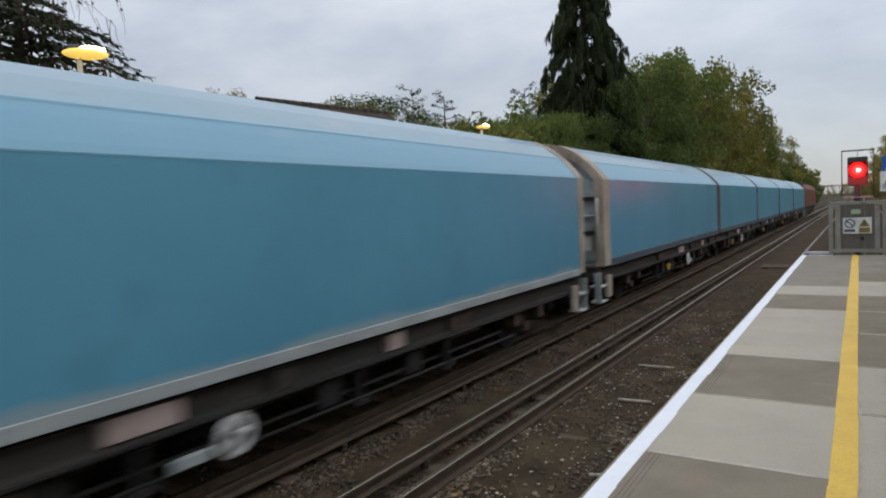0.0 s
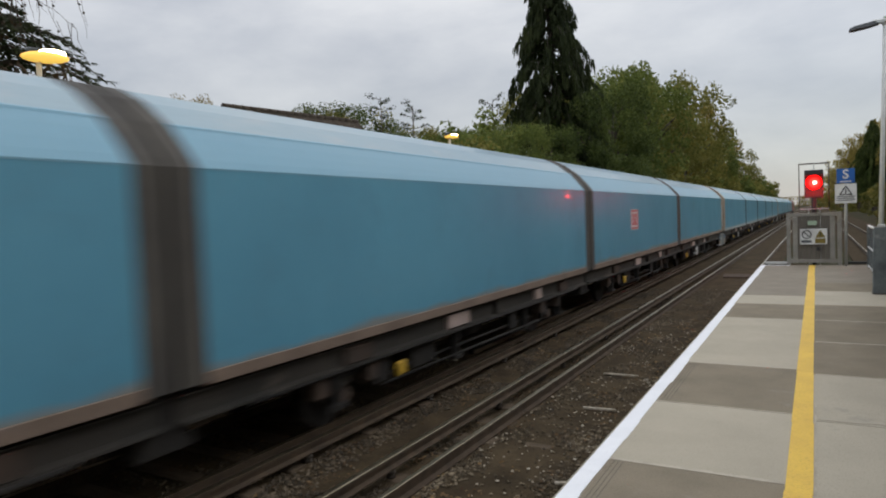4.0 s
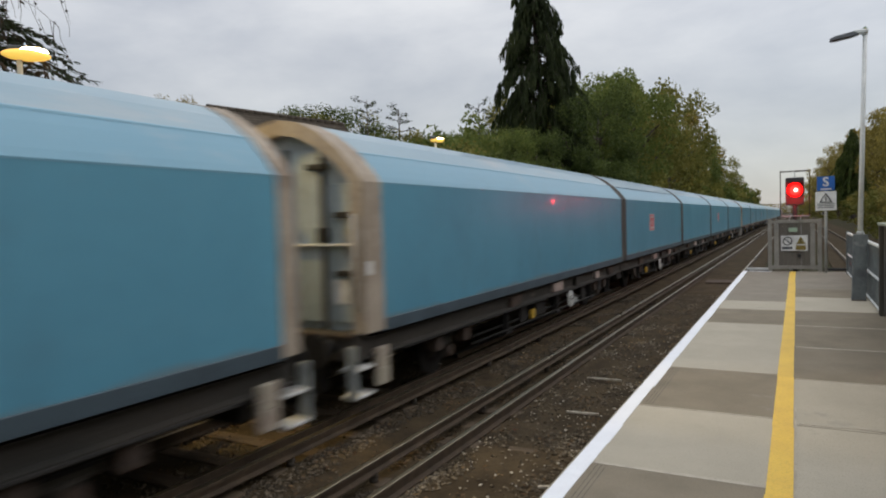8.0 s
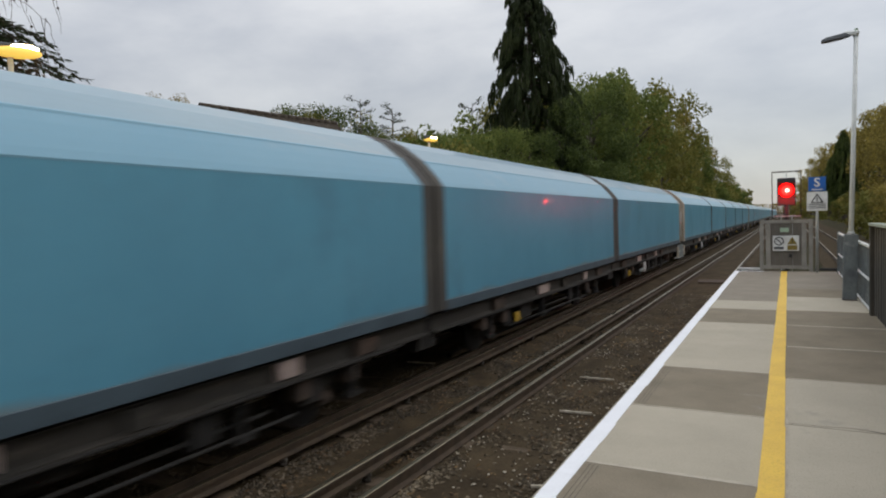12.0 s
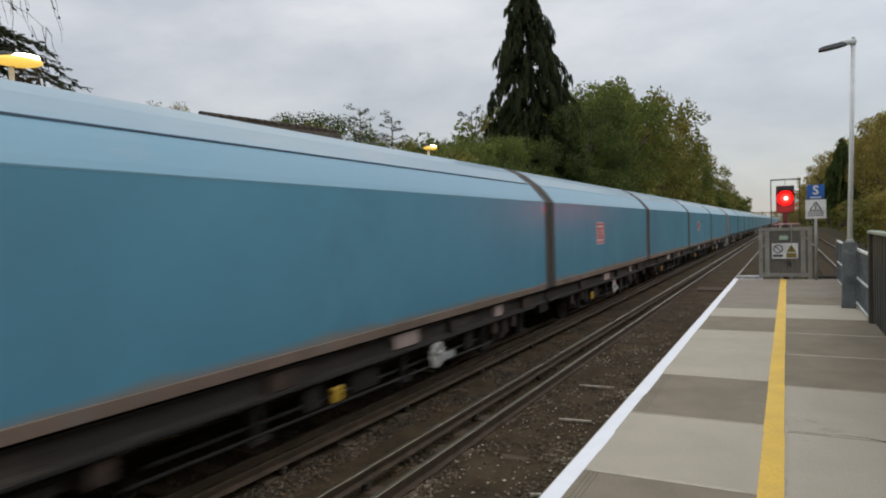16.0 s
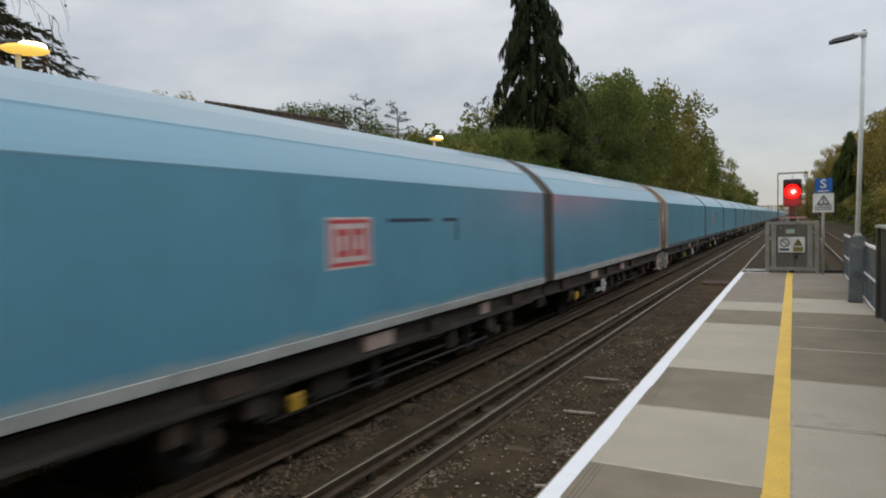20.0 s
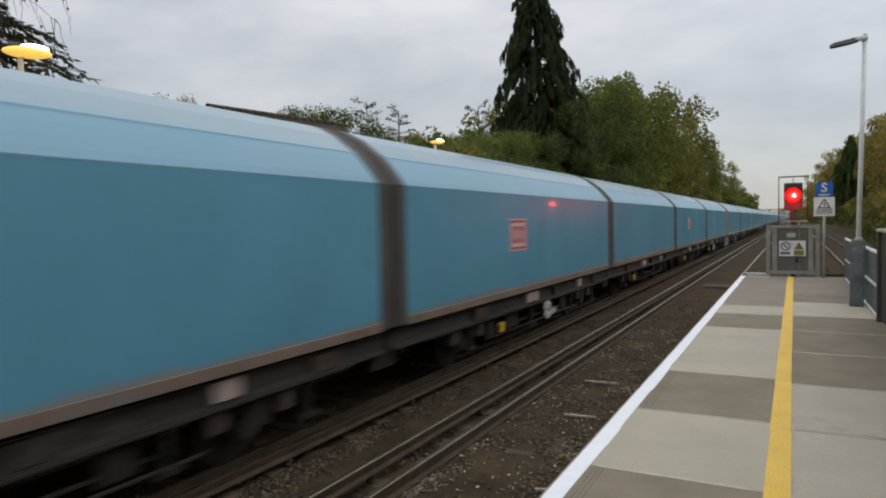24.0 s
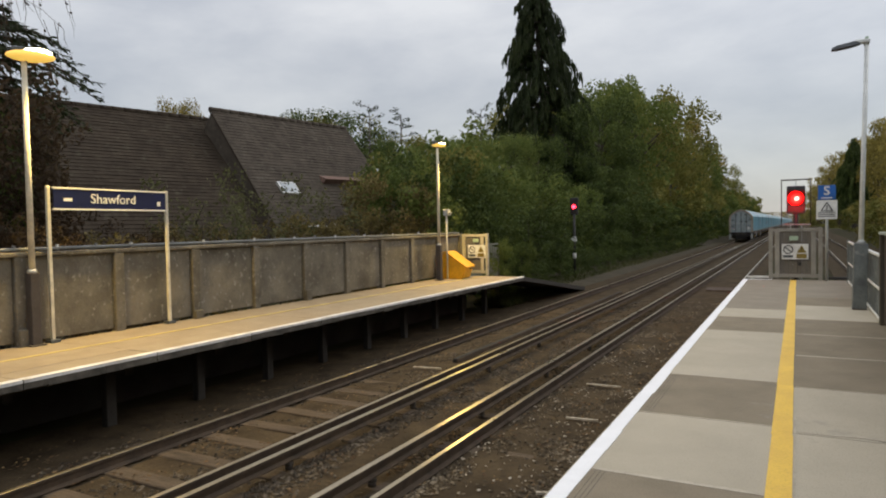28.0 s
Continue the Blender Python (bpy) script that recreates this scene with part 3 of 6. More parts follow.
def litter(count, x0, x1, y0, y1, seed, label):
    """Fallen leaves and splinters lying on the ballast in drifts."""
    rng = np.random.RandomState(seed)
    vs, fs = [], []
    for k in range(count):
        for again in range(8):
            x, y = x0 + (x1 - x0) * rng.rand(), y0 + (y1 - y0) * rng.rand() ** 1.5
            if noise.noise((x * 2.4, y * 1.2, seed)) > 0.5 * rng.rand() - 0.05:
                break
        z = BED + 0.035 + 0.026 * noise.noise((x * 1.7, y * 1.7, 0)) + (0.03 if -3.5 < x < -2.2 else 0.0)
        a, l = rng.rand() * 6.28, rng.uniform(0.015, 0.04)
        w = l * rng.uniform(0.25, 0.7)
        c, s = math.cos(a), math.sin(a)
        b = len(vs)
        for u, v in ((-l, 0), (0, -w), (l, 0), (0, w)):
            vs.append((x + u * c - v * s, y + u * s + v * c, z + rng.uniform(-0.012, 0.014)))
        fs.append((b, b + 1, b + 2, b + 3))
    return tagged(raw("leaf_litter", vs, fs, "leaf_litter"), label, "fallen leaves", kind="stuff")


def near_platform():
    p = thing("near_platform", Matrix(), "concrete station platform with white edge and yellow line", "platform", kind="structure")
    part("platform_body", box(EDGE + 0.06, 1.48, -12, 21.2, -1.3, -0.075), "conc_dark", p)
    part("platform_bedding", box(EDGE + 0.01, 1.5, -12, 21.2, -0.075, -0.012), "joint", p)
    # ramp down at the far end
    bm = bmesh.new()
    prof = [(21.2, -0.02), (25.6, -1.0), (25.6, -1.25), (21.2, -1.25)]
    a = [bm.verts.new((EDGE + 0.02, y, z)) for y, z in prof]
    b = [bm.verts.new((1.46, y, z)) for y, z in prof]
    for k in range(4):
        bm.faces.new((a[k], a[(k + 1) % 4], b[(k + 1) % 4], b[k]))
    bm.faces.new(a[::-1])
    bm.faces.new(b)
    part("ramp", bm, "slab_mid", p)
    left = [(-12, -6.0, "slab_light"), (-6.0, -1.0, "slab_light"), (-1.0, 4.47, "slab_dark"), (4.47, 6.02, "slab_light"), (6.02, 7.68, "slab_dark"), (7.68, 11.09, "slab_light"),
            (11.09, 12.74, "slab_dark"), (12.74, 14.0, "slab_light"), (14.0, 17.4, "slab_mid"), (17.4, 21.2, "slab_mid")]
    right = [(-12, 0.5, "slab_light"), (0.5, 5.89, "slab_light"), (5.89, 7.54, "slab_light"), (7.54, 9.32, "slab_dark"), (9.32, 11.08, "slab_dark"), (11.08, 12.8, "slab_dark"),
             (12.8, 14.87, "slab_light"), (14.87, 16.4, "slab_dark"), (16.4, 21.2, "slab_mid")]
    for x0, x1, rows in ((EDGE, -0.105, left), (-0.095, 1.5, right)):
        for y0, y1, m in rows:
            part("paving_slab", box(x0, x1, y0 + 0.008, y1 - 0.008, -0.06, 0.0, 0.004), m, p)
    # sandy mortar in the cross joints of the wide side
    for y in (9.32, 11.08):
        part("mortar_joint", box(-0.02, 1.5, y - 0.026, y + 0.026, -0.01, 0.0035), "mortar", p, "pale mortar joint")
    part("mortar_joint", box(EDGE + 0.13, -0.17, 4.45, 4.495, -0.01, 0.0035), "mortar", p, "pale mortar joint")
    for y in (6.02, 7.68, 11.09):
        part("mortar_joint", box(EDGE + 0.13, -0.17, y - 0.008, y + 0.012, -0.01, 0.0025), "mortar", p, "thin pale mortar joint")
    part("mortar_joint", box(-0.02, 1.5, 7.53, 7.55, -0.01, 0.0025), "mortar", p, "thin pale mortar joint")
    part("long_joint", box(-0.026, -0.012, -11.9, 6.4, -0.01, 0.0048), "mortar", p, "pale joint beside the yellow line")
    # crack with a crumbled pale patch across the wide slab
    rng = random.Random(18)
    x, y, n = 0.0, 5.92, 0
    while x < 1.4:
        e, v = x + rng.uniform(0.05, 0.14), y + rng.uniform(-0.045, 0.04)
        bm = bmesh.new()
        w = 0.004 if n < 6 else 0.011
        vs = [bm.verts.new(q) for q in ((x, y - w, 0.0012), (e, v - w, 0.0012), (e, v + w, 0.0012), (x, y + w, 0.0012))]
        bm.faces.new(vs)
        part("crack", bm, "joint", p, "dark crack in the slab")
        if rng.random() < 0.55 and n > 3:
            part("crumbled_edge", box(x, e, y + w, y + w + rng.uniform(0.02, 0.06), -0.01, 0.0022), "mortar", p, "crumbled pale edge of a crack")
        x, y, n = e, v, n + 1
    # ribbed strip along the edge of the worn slabs
    for y0, y1 in ((-1.0, 4.45), (6.06, 7.64)):
        for k in range(3):
            x = EDGE + 0.165 + 0.03 * k
            part("groove", box(x, x + 0.004, y0, y1, -0.004, 0.0012), "joint", p, "dark groove of the ribbed edge")
    rng = random.Random(8)
    y = -11.9
    while y < 21.1:
        d = min(rng.uniform(0.25, 0.9), 21.15 - y)
        w = rng.uniform(-0.006, 0.008)
        part("white_edge_line", box(EDGE + 0.002, EDGE + 0.125 + w, y, y + d, -0.05, 0.0045), "white_line", p, "white painted edge line")
        y += d
    part("white_edge_line", box(EDGE + 0.125, EDGE + 0.75, 21.06, 21.15, -0.01, 0.0045), "white_line", p, "white painted end line")
    y = -11.9
    while y < 21.0:
        d = min(rng.uniform(1.4, 1.9), 21.1 - y)
        w = rng.uniform(-0.005, 0.005)
        part("yellow_line", box(-0.185 + w, -0.035 + w, y, y + d, -0.01, 0.0055), "yellow_line", p, "worn yellow line")
        y += d
    return p


def far_platform():
    p = thing("far_platform", Matrix(), "concrete platform on trestle posts lit by sodium lamps", "platform", kind="structure")
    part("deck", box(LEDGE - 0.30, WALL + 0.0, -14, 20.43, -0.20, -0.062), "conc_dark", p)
    rng = random.Random(5)
    y = -13.9
    while y < 20.3:
        d = min(1.83, 20.43 - y)
        part("edge_slab", box(LEDGE - 0.1, LEDGE - 0.62, y + 0.006, y + d - 0.006, -0.1, rng.uniform(-0.004, 0.0), 0.004), "far_deck", p)
        nose = bmesh.new()
        q = y + 0.006
        while q < y + d - 0.01:
            e = min(q + rng.uniform(0.12, 0.4), y + d - 0.006)
            bx(nose, LEDGE + rng.uniform(-0.006, 0.003), LEDGE - 0.098, q, e, -0.12 + rng.uniform(-0.012, 0.010), -0.004)
            q = e
        part("edge_nose", nose, "edge_nose", p, "ragged dark concrete nosing")
        part("deck_slab", box(LEDGE - 0.625, WALL - 0.02, y + 0.004, y + d - 0.004, -0.06, rng.uniform(-0.006, -0.001)), "far_deck", p)
        part("white_edge_line", box(LEDGE + 0.004, LEDGE - 0.13, y + 0.006, y + d - 0.006, -0.034 + rng.uniform(-0.004, 0.004), 0.005), "worn_white", p, "worn white painted edge")
        y += d
    part("yellow_line", box(LEDGE - 1.42, LEDGE - 1.50, -13.9, 20.3, -0.01, 0.0045), "pale_yellow_line", p, "narrow yellow line")
    # trestle posts with cross beams under the deck
    y = -12.15
    while y < 20:
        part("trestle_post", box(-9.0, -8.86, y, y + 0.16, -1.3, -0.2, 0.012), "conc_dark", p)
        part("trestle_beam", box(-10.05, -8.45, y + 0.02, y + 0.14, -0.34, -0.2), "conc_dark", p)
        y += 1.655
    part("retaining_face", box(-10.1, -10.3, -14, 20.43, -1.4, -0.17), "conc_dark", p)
    bm = bmesh.new()
    prof = [(20.45, -0.01), (27.5, -0.97), (27.5, -1.12), (20.45, -0.14)]
    a = [bm.verts.new((LEDGE, y, z)) for y, z in prof]
    b = [bm.verts.new((WALL + 0.2, y, z)) for y, z in prof]
    for k in range(4):
        bm.faces.new((a[k], a[(k + 1) % 4], b[(k + 1) % 4], b[k]))
    bm.faces.new(a[::-1])
    bm.faces.new(b)
    bmesh.ops.recalc_face_normals(bm, faces=bm.faces)
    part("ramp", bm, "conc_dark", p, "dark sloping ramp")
    return p


def concrete_wall():
    w = thing("concrete_wall", Matrix(), "weathered concrete panel wall with posts and a capping rail", "wall", kind="structure")
    rng = random.Random(3)
    y = -15.75
    step = 1.655
    while y < 19.5:
        bm = bmesh.new()
        bx(bm, WALL - 0.02, WALL - 0.09, y + 0.09, y + step - 0.09, 0.05, 1.36, 0.01)
        part("wall_panel", bm, "wall_conc", w)
        bm = bmesh.new()
        bx(bm, WALL + 0.05, WALL - 0.12, y - 0.09, y + 0.09, -0.1, 1.36, 0.012)
        if rng.random() < 0.55:
            bx(bm, WALL + 0.12, WALL + 0.05, y - 0.10, y + 0.10, -0.1, rng.uniform(0.16, 0.30), 0.02)
        part("wall_post", bm, "wall_conc", w)
        y += step
    part("wall_post", box(WALL + 0.05, WALL - 0.12, y - 0.09, y + 0.09, -0.1, 1.36, 0.012), "wall_conc", w)
    part("capping", box(WALL + 0.055, WALL - 0.16, -15.86, y + 0.12, 1.36, 1.43, 0.015), "wall_conc", w)
    pipe = part("capping_rail", cyl((WALL - 0.05, -15, 1.475), (WALL - 0.05, y, 1.47), 0.03, seg=8), "conduit", w, "dull grey conduit along the wall top")
    for k in range(46):
        yy = -14.5 + 0.72 * k + rng.uniform(-0.1, 0.1)
        if yy < y:
            part("clip", box(WALL - 0.07, WALL - 0.03, yy - 0.02, yy + 0.02, 1.44, 1.535, 0.006), "steel_white" if k % 2 else "conduit", pipe)
    return w


def trackside_bits():
    t = thing("timber_baulk", Matrix(), "dark timber baulk lying between the far rails", "timber baulk")
    part("baulk", box(-6.22, -6.12, 11.9, 26.3, -1.10, -1.0, 0.01), "under_dark", t)
    part("baulk_face", box(-6.115, -6.10, 11.9, 26.3, -1.09, -1.01), "timber", t)
    for x, y, l, a in ((-2.87, 10.94, 0.58, 2), (-6.31, 11.0, 0.58, 6), (-2.65, 8.92, 0.45, 5), (-2.2, 6.3, 0.3, 20)):
        s = thing("wood_strip", pose(x, y, -1.025, 0, 0, a), "pale broken strip of wood on the ballast", "wood strip", "broken wood strips")
        part("strip", box(-l / 2, l / 2, -0.018, 0.018, -0.01, 0.018, 0.004), "stone_pale", s)
    c = thing("drain_cover", pose(-2.75, 28.5, -1.05, 0, 0, 5), "rusty plate over a drain in the ballast", "drain cover")
    part("plate", box(-0.5, 0.5, -0.6, 0.6, -0.02, 0.05, 0.01), "rail_rust", c)


def verge():
    """Rough grass between the hedge and the far track, beyond the platform."""
    bm = bmesh.new()
    ys = list(np.linspace(26.5, 80, 60)) + list(np.linspace(84, 500, 40))
    g = []
    for y in ys:
        g.append([bm.verts.new((x, y, z + 0.05 * noise.noise((x * 2, y * 0.9, 1)))) for x, z in ((-11.6, -0.93), (-10.4, -1.0), (-9.6, -1.02), (-8.95, -1.04), (-8.45 + 0.25 * noise.noise((y * 0.8, 2, 0)), -1.15))])
    for a, b in zip(g, g[1:]):
        for i in range(4):
            bm.faces.new((a[i], a[i + 1], b[i + 1], b[i])).smooth = True
    tagged(part("verge", bm, "gravel", None), "rough gravel and weeds below the hedge", "verge", kind="structure")
    rng = np.random.RandomState(14)
    vs, fs = [], []
    for k in range(9000):
        y = 20.8 + 60 * rng.rand() ** 1.6
        x = -11.0 + 1.7 * rng.rand() ** 0.8 if y > 26.5 else -10.0 + 1.3 * rng.rand()
        h, w, a = rng.uniform(0.08, 0.30), rng.uniform(0.01, 0.03), rng.rand() * 3.14
        dx, dy = rng.uniform(-0.12, 0.12, 2)
        b = len(vs)
        z = -1.08
        vs += [(x - w * math.cos(a), y - w * math.sin(a), z), (x + w * math.cos(a), y + w * math.sin(a), z), (x + dx, y + dy, z + h)]
        fs.append((b, b + 1, b + 2))
    tagged(raw("grass_tufts", vs, fs, "grass"), "dark rough grass on the verge", "grass", kind="stuff")


ground()
track_bed()
verge()
trackside_bits()
track(FAR_L, FAR_R, FAR_R + 0.41, "far track with timber sleepers and conductor rail", -1.066, -6.5, 103, False)
track(NEAR_L, NEAR_R, NEAR_L - 0.41, "near track half buried in dirty ballast", -1.075, -6.2, 84, False)
track(2.35, 3.855, None, "loop track beyond the platform fence", -1.06, -6, 70, False, 185)
near_platform()
far_platform()
concrete_wall()


# ---- the train: sets of five covered wagons behind a locomotive ----
HALF, FLOOR, BREAK, CROWN = 1.385, 1.165, 3.18, 4.10
ROOF = [(HALF, BREAK), (1.325, 3.265), (1.235, 3.375), (1.13, 3.495), (1.02, 3.61), (0.68, 3.87), (0.36, 4.03), (0.0, CROWN)]
ARCH = ROOF + [(-x, z) for x, z in ROOF[-2::-1]]


def shrink(d):
    """The arch drawn in by d, with the legs down to the floor."""
    return [(HALF - d, FLOOR)] + [(x * (1 - d / HALF), BREAK + (z - BREAK) * (1 - d / 0.9)) for x, z in ARCH] + [(-HALF + d, FLOOR)]


def hoop(y0, y1, out, inn):
    """An arch-shaped frame between y0 and y1."""
    a, b = [(x * (1 + out / HALF), z + (out if z > BREAK else 0)) for x, z in shrink(0)], shrink(inn)
    bm = bmesh.new()
    rings = [[bm.verts.new((x, y, z)) for x, z in prof] for prof, y in ((a, y0), (a, y1), (b, y1), (b, y0))]
    n = len(a)
    for r in range(4):
        p, q = rings[r], rings[(r + 1) % 4]
        for k in range(n - 1):
            bm.faces.new((p[k], p[k + 1], q[k + 1], q[k]))
    for k in (0, n - 1):
        bm.faces.new([rings[r][k] for r in range(4)])
    bmesh.ops.recalc_face_normals(bm, faces=bm.faces)
    return bm


def wall_plate(y0, y1, inset):
    prof = shrink(inset)
    bm = extrude(prof, y0, y1)
    return bm


def wheelset(y, w):
    for x in (-0.7525, 0.7525):
        s = 1 if x > 0 else -1
        wh = part("wheel", cyl((x - 0.06 * s, y, 0.42), (x + 0.065 * s, y, 0.42), 0.42, seg=20), "under_dark", w)
        part("wheel_hub", cyl((x + 0.066 * s, y, 0.42), (x + 0.09 * s, y, 0.42), 0.14, 0.10, 10), "solebar", wh)
        bm = bmesh.new()
        bx(bm, x + 0.20 * s, x + 0.30 * s, y - 0.32, y + 0.32, 0.50, 0.85, 0.03)
        bx(bm, x + 0.22 * s, x + 0.36 * s, y - 0.13, y + 0.13, 0.30, 0.56, 0.03)
        part("axle_box", bm, "solebar", w)
        bm = bmesh.new()
        for k in range(4):
            bx(bm, x + 0.30 * s, x + 0.36 * s, y - 0.55 + 0.07 * k, y + 0.55 - 0.07 * k, 0.74 - 0.035 * k, 0.77 - 0.035 * k)
        part("leaf_spring", bm, "under_dark", w)
    part("axle", cyl((-0.72, y, 0.42), (0.72, y, 0.42), 0.08, seg=8), "under_dark", w)


def open_end(w, y, d, tan_len, sill):
    """A set's outer end: hoop, doors, buffers, coupling and steps. d: +1 faces forwards, -1 backwards."""
    f = y + d * tan_len
    lo, hi = sorted((y, f))
    part("end_hoop", hoop(lo, hi, 0.012, 0.20), "tan", w, "weathered tan end hoop")
    r = f - d * 0.20
    lo, hi = sorted((r, r - d * 0.06))
    wall = part("end_wall", wall_plate(lo, hi, 0.19), "door_grey", w, "streaked grey end wall")
    def slab(name, x0, x1, z0, z1, t, m, par, lab=""):
        lo2, hi2 = sorted((r, r + d * t))
        return part(name, box(x0, x1, lo2, hi2, z0, z1, min(0.01, t * 0.4)), m, par, lab)
    for x0, x1, top in ((-0.60, -0.05, 3.66), (0.05, 0.60, 3.66)):
        slab("door", x0, x1, FLOOR + 0.1, top, 0.05, "door_grey", w, "pale blue-grey end door")
    for x0, x1 in ((-1.12, -0.66), (0.66, 1.12)):
        slab("side_leaf", x0, x1, FLOOR + 0.1, 3.18, 0.03, "door_grey", w)
    for x in (-0.63, 0.0, 0.63):
        slab("door_post", x - 0.035, x + 0.035, FLOOR + 0.02, 3.70 if x == 0 else 3.55, 0.09, "brown_hoop", w)
    slab("locking_bar", -1.14, 1.14, 2.32, 2.36, 0.11, "steel_white", w, "white locking bar across the doors")
    slab("door_lock", -0.10, 0.10, 2.45, 2.65, 0.12, "bellows", w)
    slab("door_lock", 0.55, 0.72, 2.38, 2.58, 0.12, "bellows", w)
    for s in (-1, 1):
        for z in (1.95, 2.75, 3.42):
            xo = 1.17 if z < 3 else 0.72
            slab("hinge", min(s * (xo - 0.32), s * xo), max(s * (xo - 0.32), s * xo), z - 0.04, z + 0.04, 0.13, "bellows", w)
        lo2, hi2 = sorted((f - d * 0.02, f + d * 0.03))
        part("handrail", cyl((s * 1.26, f + d * 0.03, 1.45), (s * 1.26, f + d * 0.03, 2.75), 0.022, seg=6), "steel_white", w, "white end handrail")
    slab("notice", 0.75, 1.02, 1.52, 1.86, 0.04, "sign_white", w, "small white notice")
    # headstock, buffers, coupling
    lo, hi = sorted((f - d * 0.25, f + d * 0.05))
    part("headstock", box(-1.25, 1.25, lo, hi, 0.78, FLOOR - 0.005, 0.02), "solebar", w, "rusty brown headstock")
    bm = box(-0.62, 0.62, lo, hi, 0.28, 0.78, 0.05)
    part("coupling_box", bm, "under_dark", w)
    hk = f + d * 0.05
    part("coupling", cyl((0, hk, 0.92), (0, hk + d * 0.42, 0.90), 0.06, seg=8), "under_dark", w)
    for s in (-1, 1):
        bm = cyl((s * 0.87, hk, 0.98), (s * 0.87, hk + d * 0.36, 0.98), 0.10, 0.09, 10)
        tube(bm, (s * 0.87, hk + d * 0.34, 0.98), (s * 0.87, hk + d * 0.40, 0.98), 0.22, 0.23, 14)
        part("buffer", bm, "under_dark", w)
        x0, x1 = sorted((s * 1.02, s * 1.36))
        for z in (0.32, 0.68):
            lo2, hi2 = sorted((f - d * 0.20, f + d * 0.16))
            part("step", box(x0 + 0.06, x1, lo2, hi2, z, z + 0.045, 0.012), "steel_white", w, "chipped white footstep")
        lo2, hi2 = sorted((f + d * 0.165, f + d * 0.20))
        x2, x3 = sorted((s * 1.20, s * 1.36))
        part("step_hanger", box(x2, x3, lo2, hi2, 0.32, 1.02, 0.006), "sill_pale", w, "pale grey step hanger")
        lo2, hi2 = sorted((f - d * 0.60, f - d * 0.32))
        x2, x3 = sorted((s * 1.27, s * 1.36))
        striped = (sill, d) in (("sill_pale", -1), ("sill_brown", 1))
        cp = part("corner_plate", box(x2, x3, lo2, hi2, 0.40, 0.64, 0.01), "cream_plate", w, "cream corner plate")
        part("plate_panel", box(x2, x3, lo2, hi2, 0.644, 0.92, 0.01), "plate_slate" if striped else "cream_plate", cp, "slate upper panel" if striped else "")
        if striped:
            x2, x3 = sorted((s * 1.355, s * 1.368))
            part("plate_stripe", box(x2, x3, lo2 + 0.02, hi2 - 0.02, 0.75, 0.81), "sign_white", cp, "white stripe")
    # handrail standing off the hoop, air hose and lamp bracket
    part("air_hose", cyl((0.34, hk, 0.80), (0.40, hk + d * 0.22, 0.42), 0.028, seg=6), "bellows", w)
    part("air_cock", cyl((0.34, hk - d * 0.02, 0.84), (0.34, hk + d * 0.10, 0.84), 0.05, seg=8), "gear_rust", w)
    part("buffer_beam_edge", box(-1.25, 1.25, min(hk, hk + d * 0.03), max(hk, hk + d * 0.03), 1.10, 1.155, 0.006), "gear_rust", w, "rust-streaked beam edge")


def joint_end(w, y, d):
    """An inner end of a set: dark hoop and half of the bellows."""
    lo, hi = sorted((y, y + d * 0.31))
    part("joint_hoop", hoop(lo, hi, 0.006, 0.14), "brown_hoop", w, "dark brown joint hoop")
    lo, hi = sorted((y + d * 0.05, y + d * 0.345))
    part("bellows", wall_plate(lo, hi, 0.09), "bellows", w, "black bellows between the bodies")
    part("joint_plate", box(-1.2, 1.2, lo, hi, 0.55, FLOOR - 0.01, 0.02), "under_dark", w)


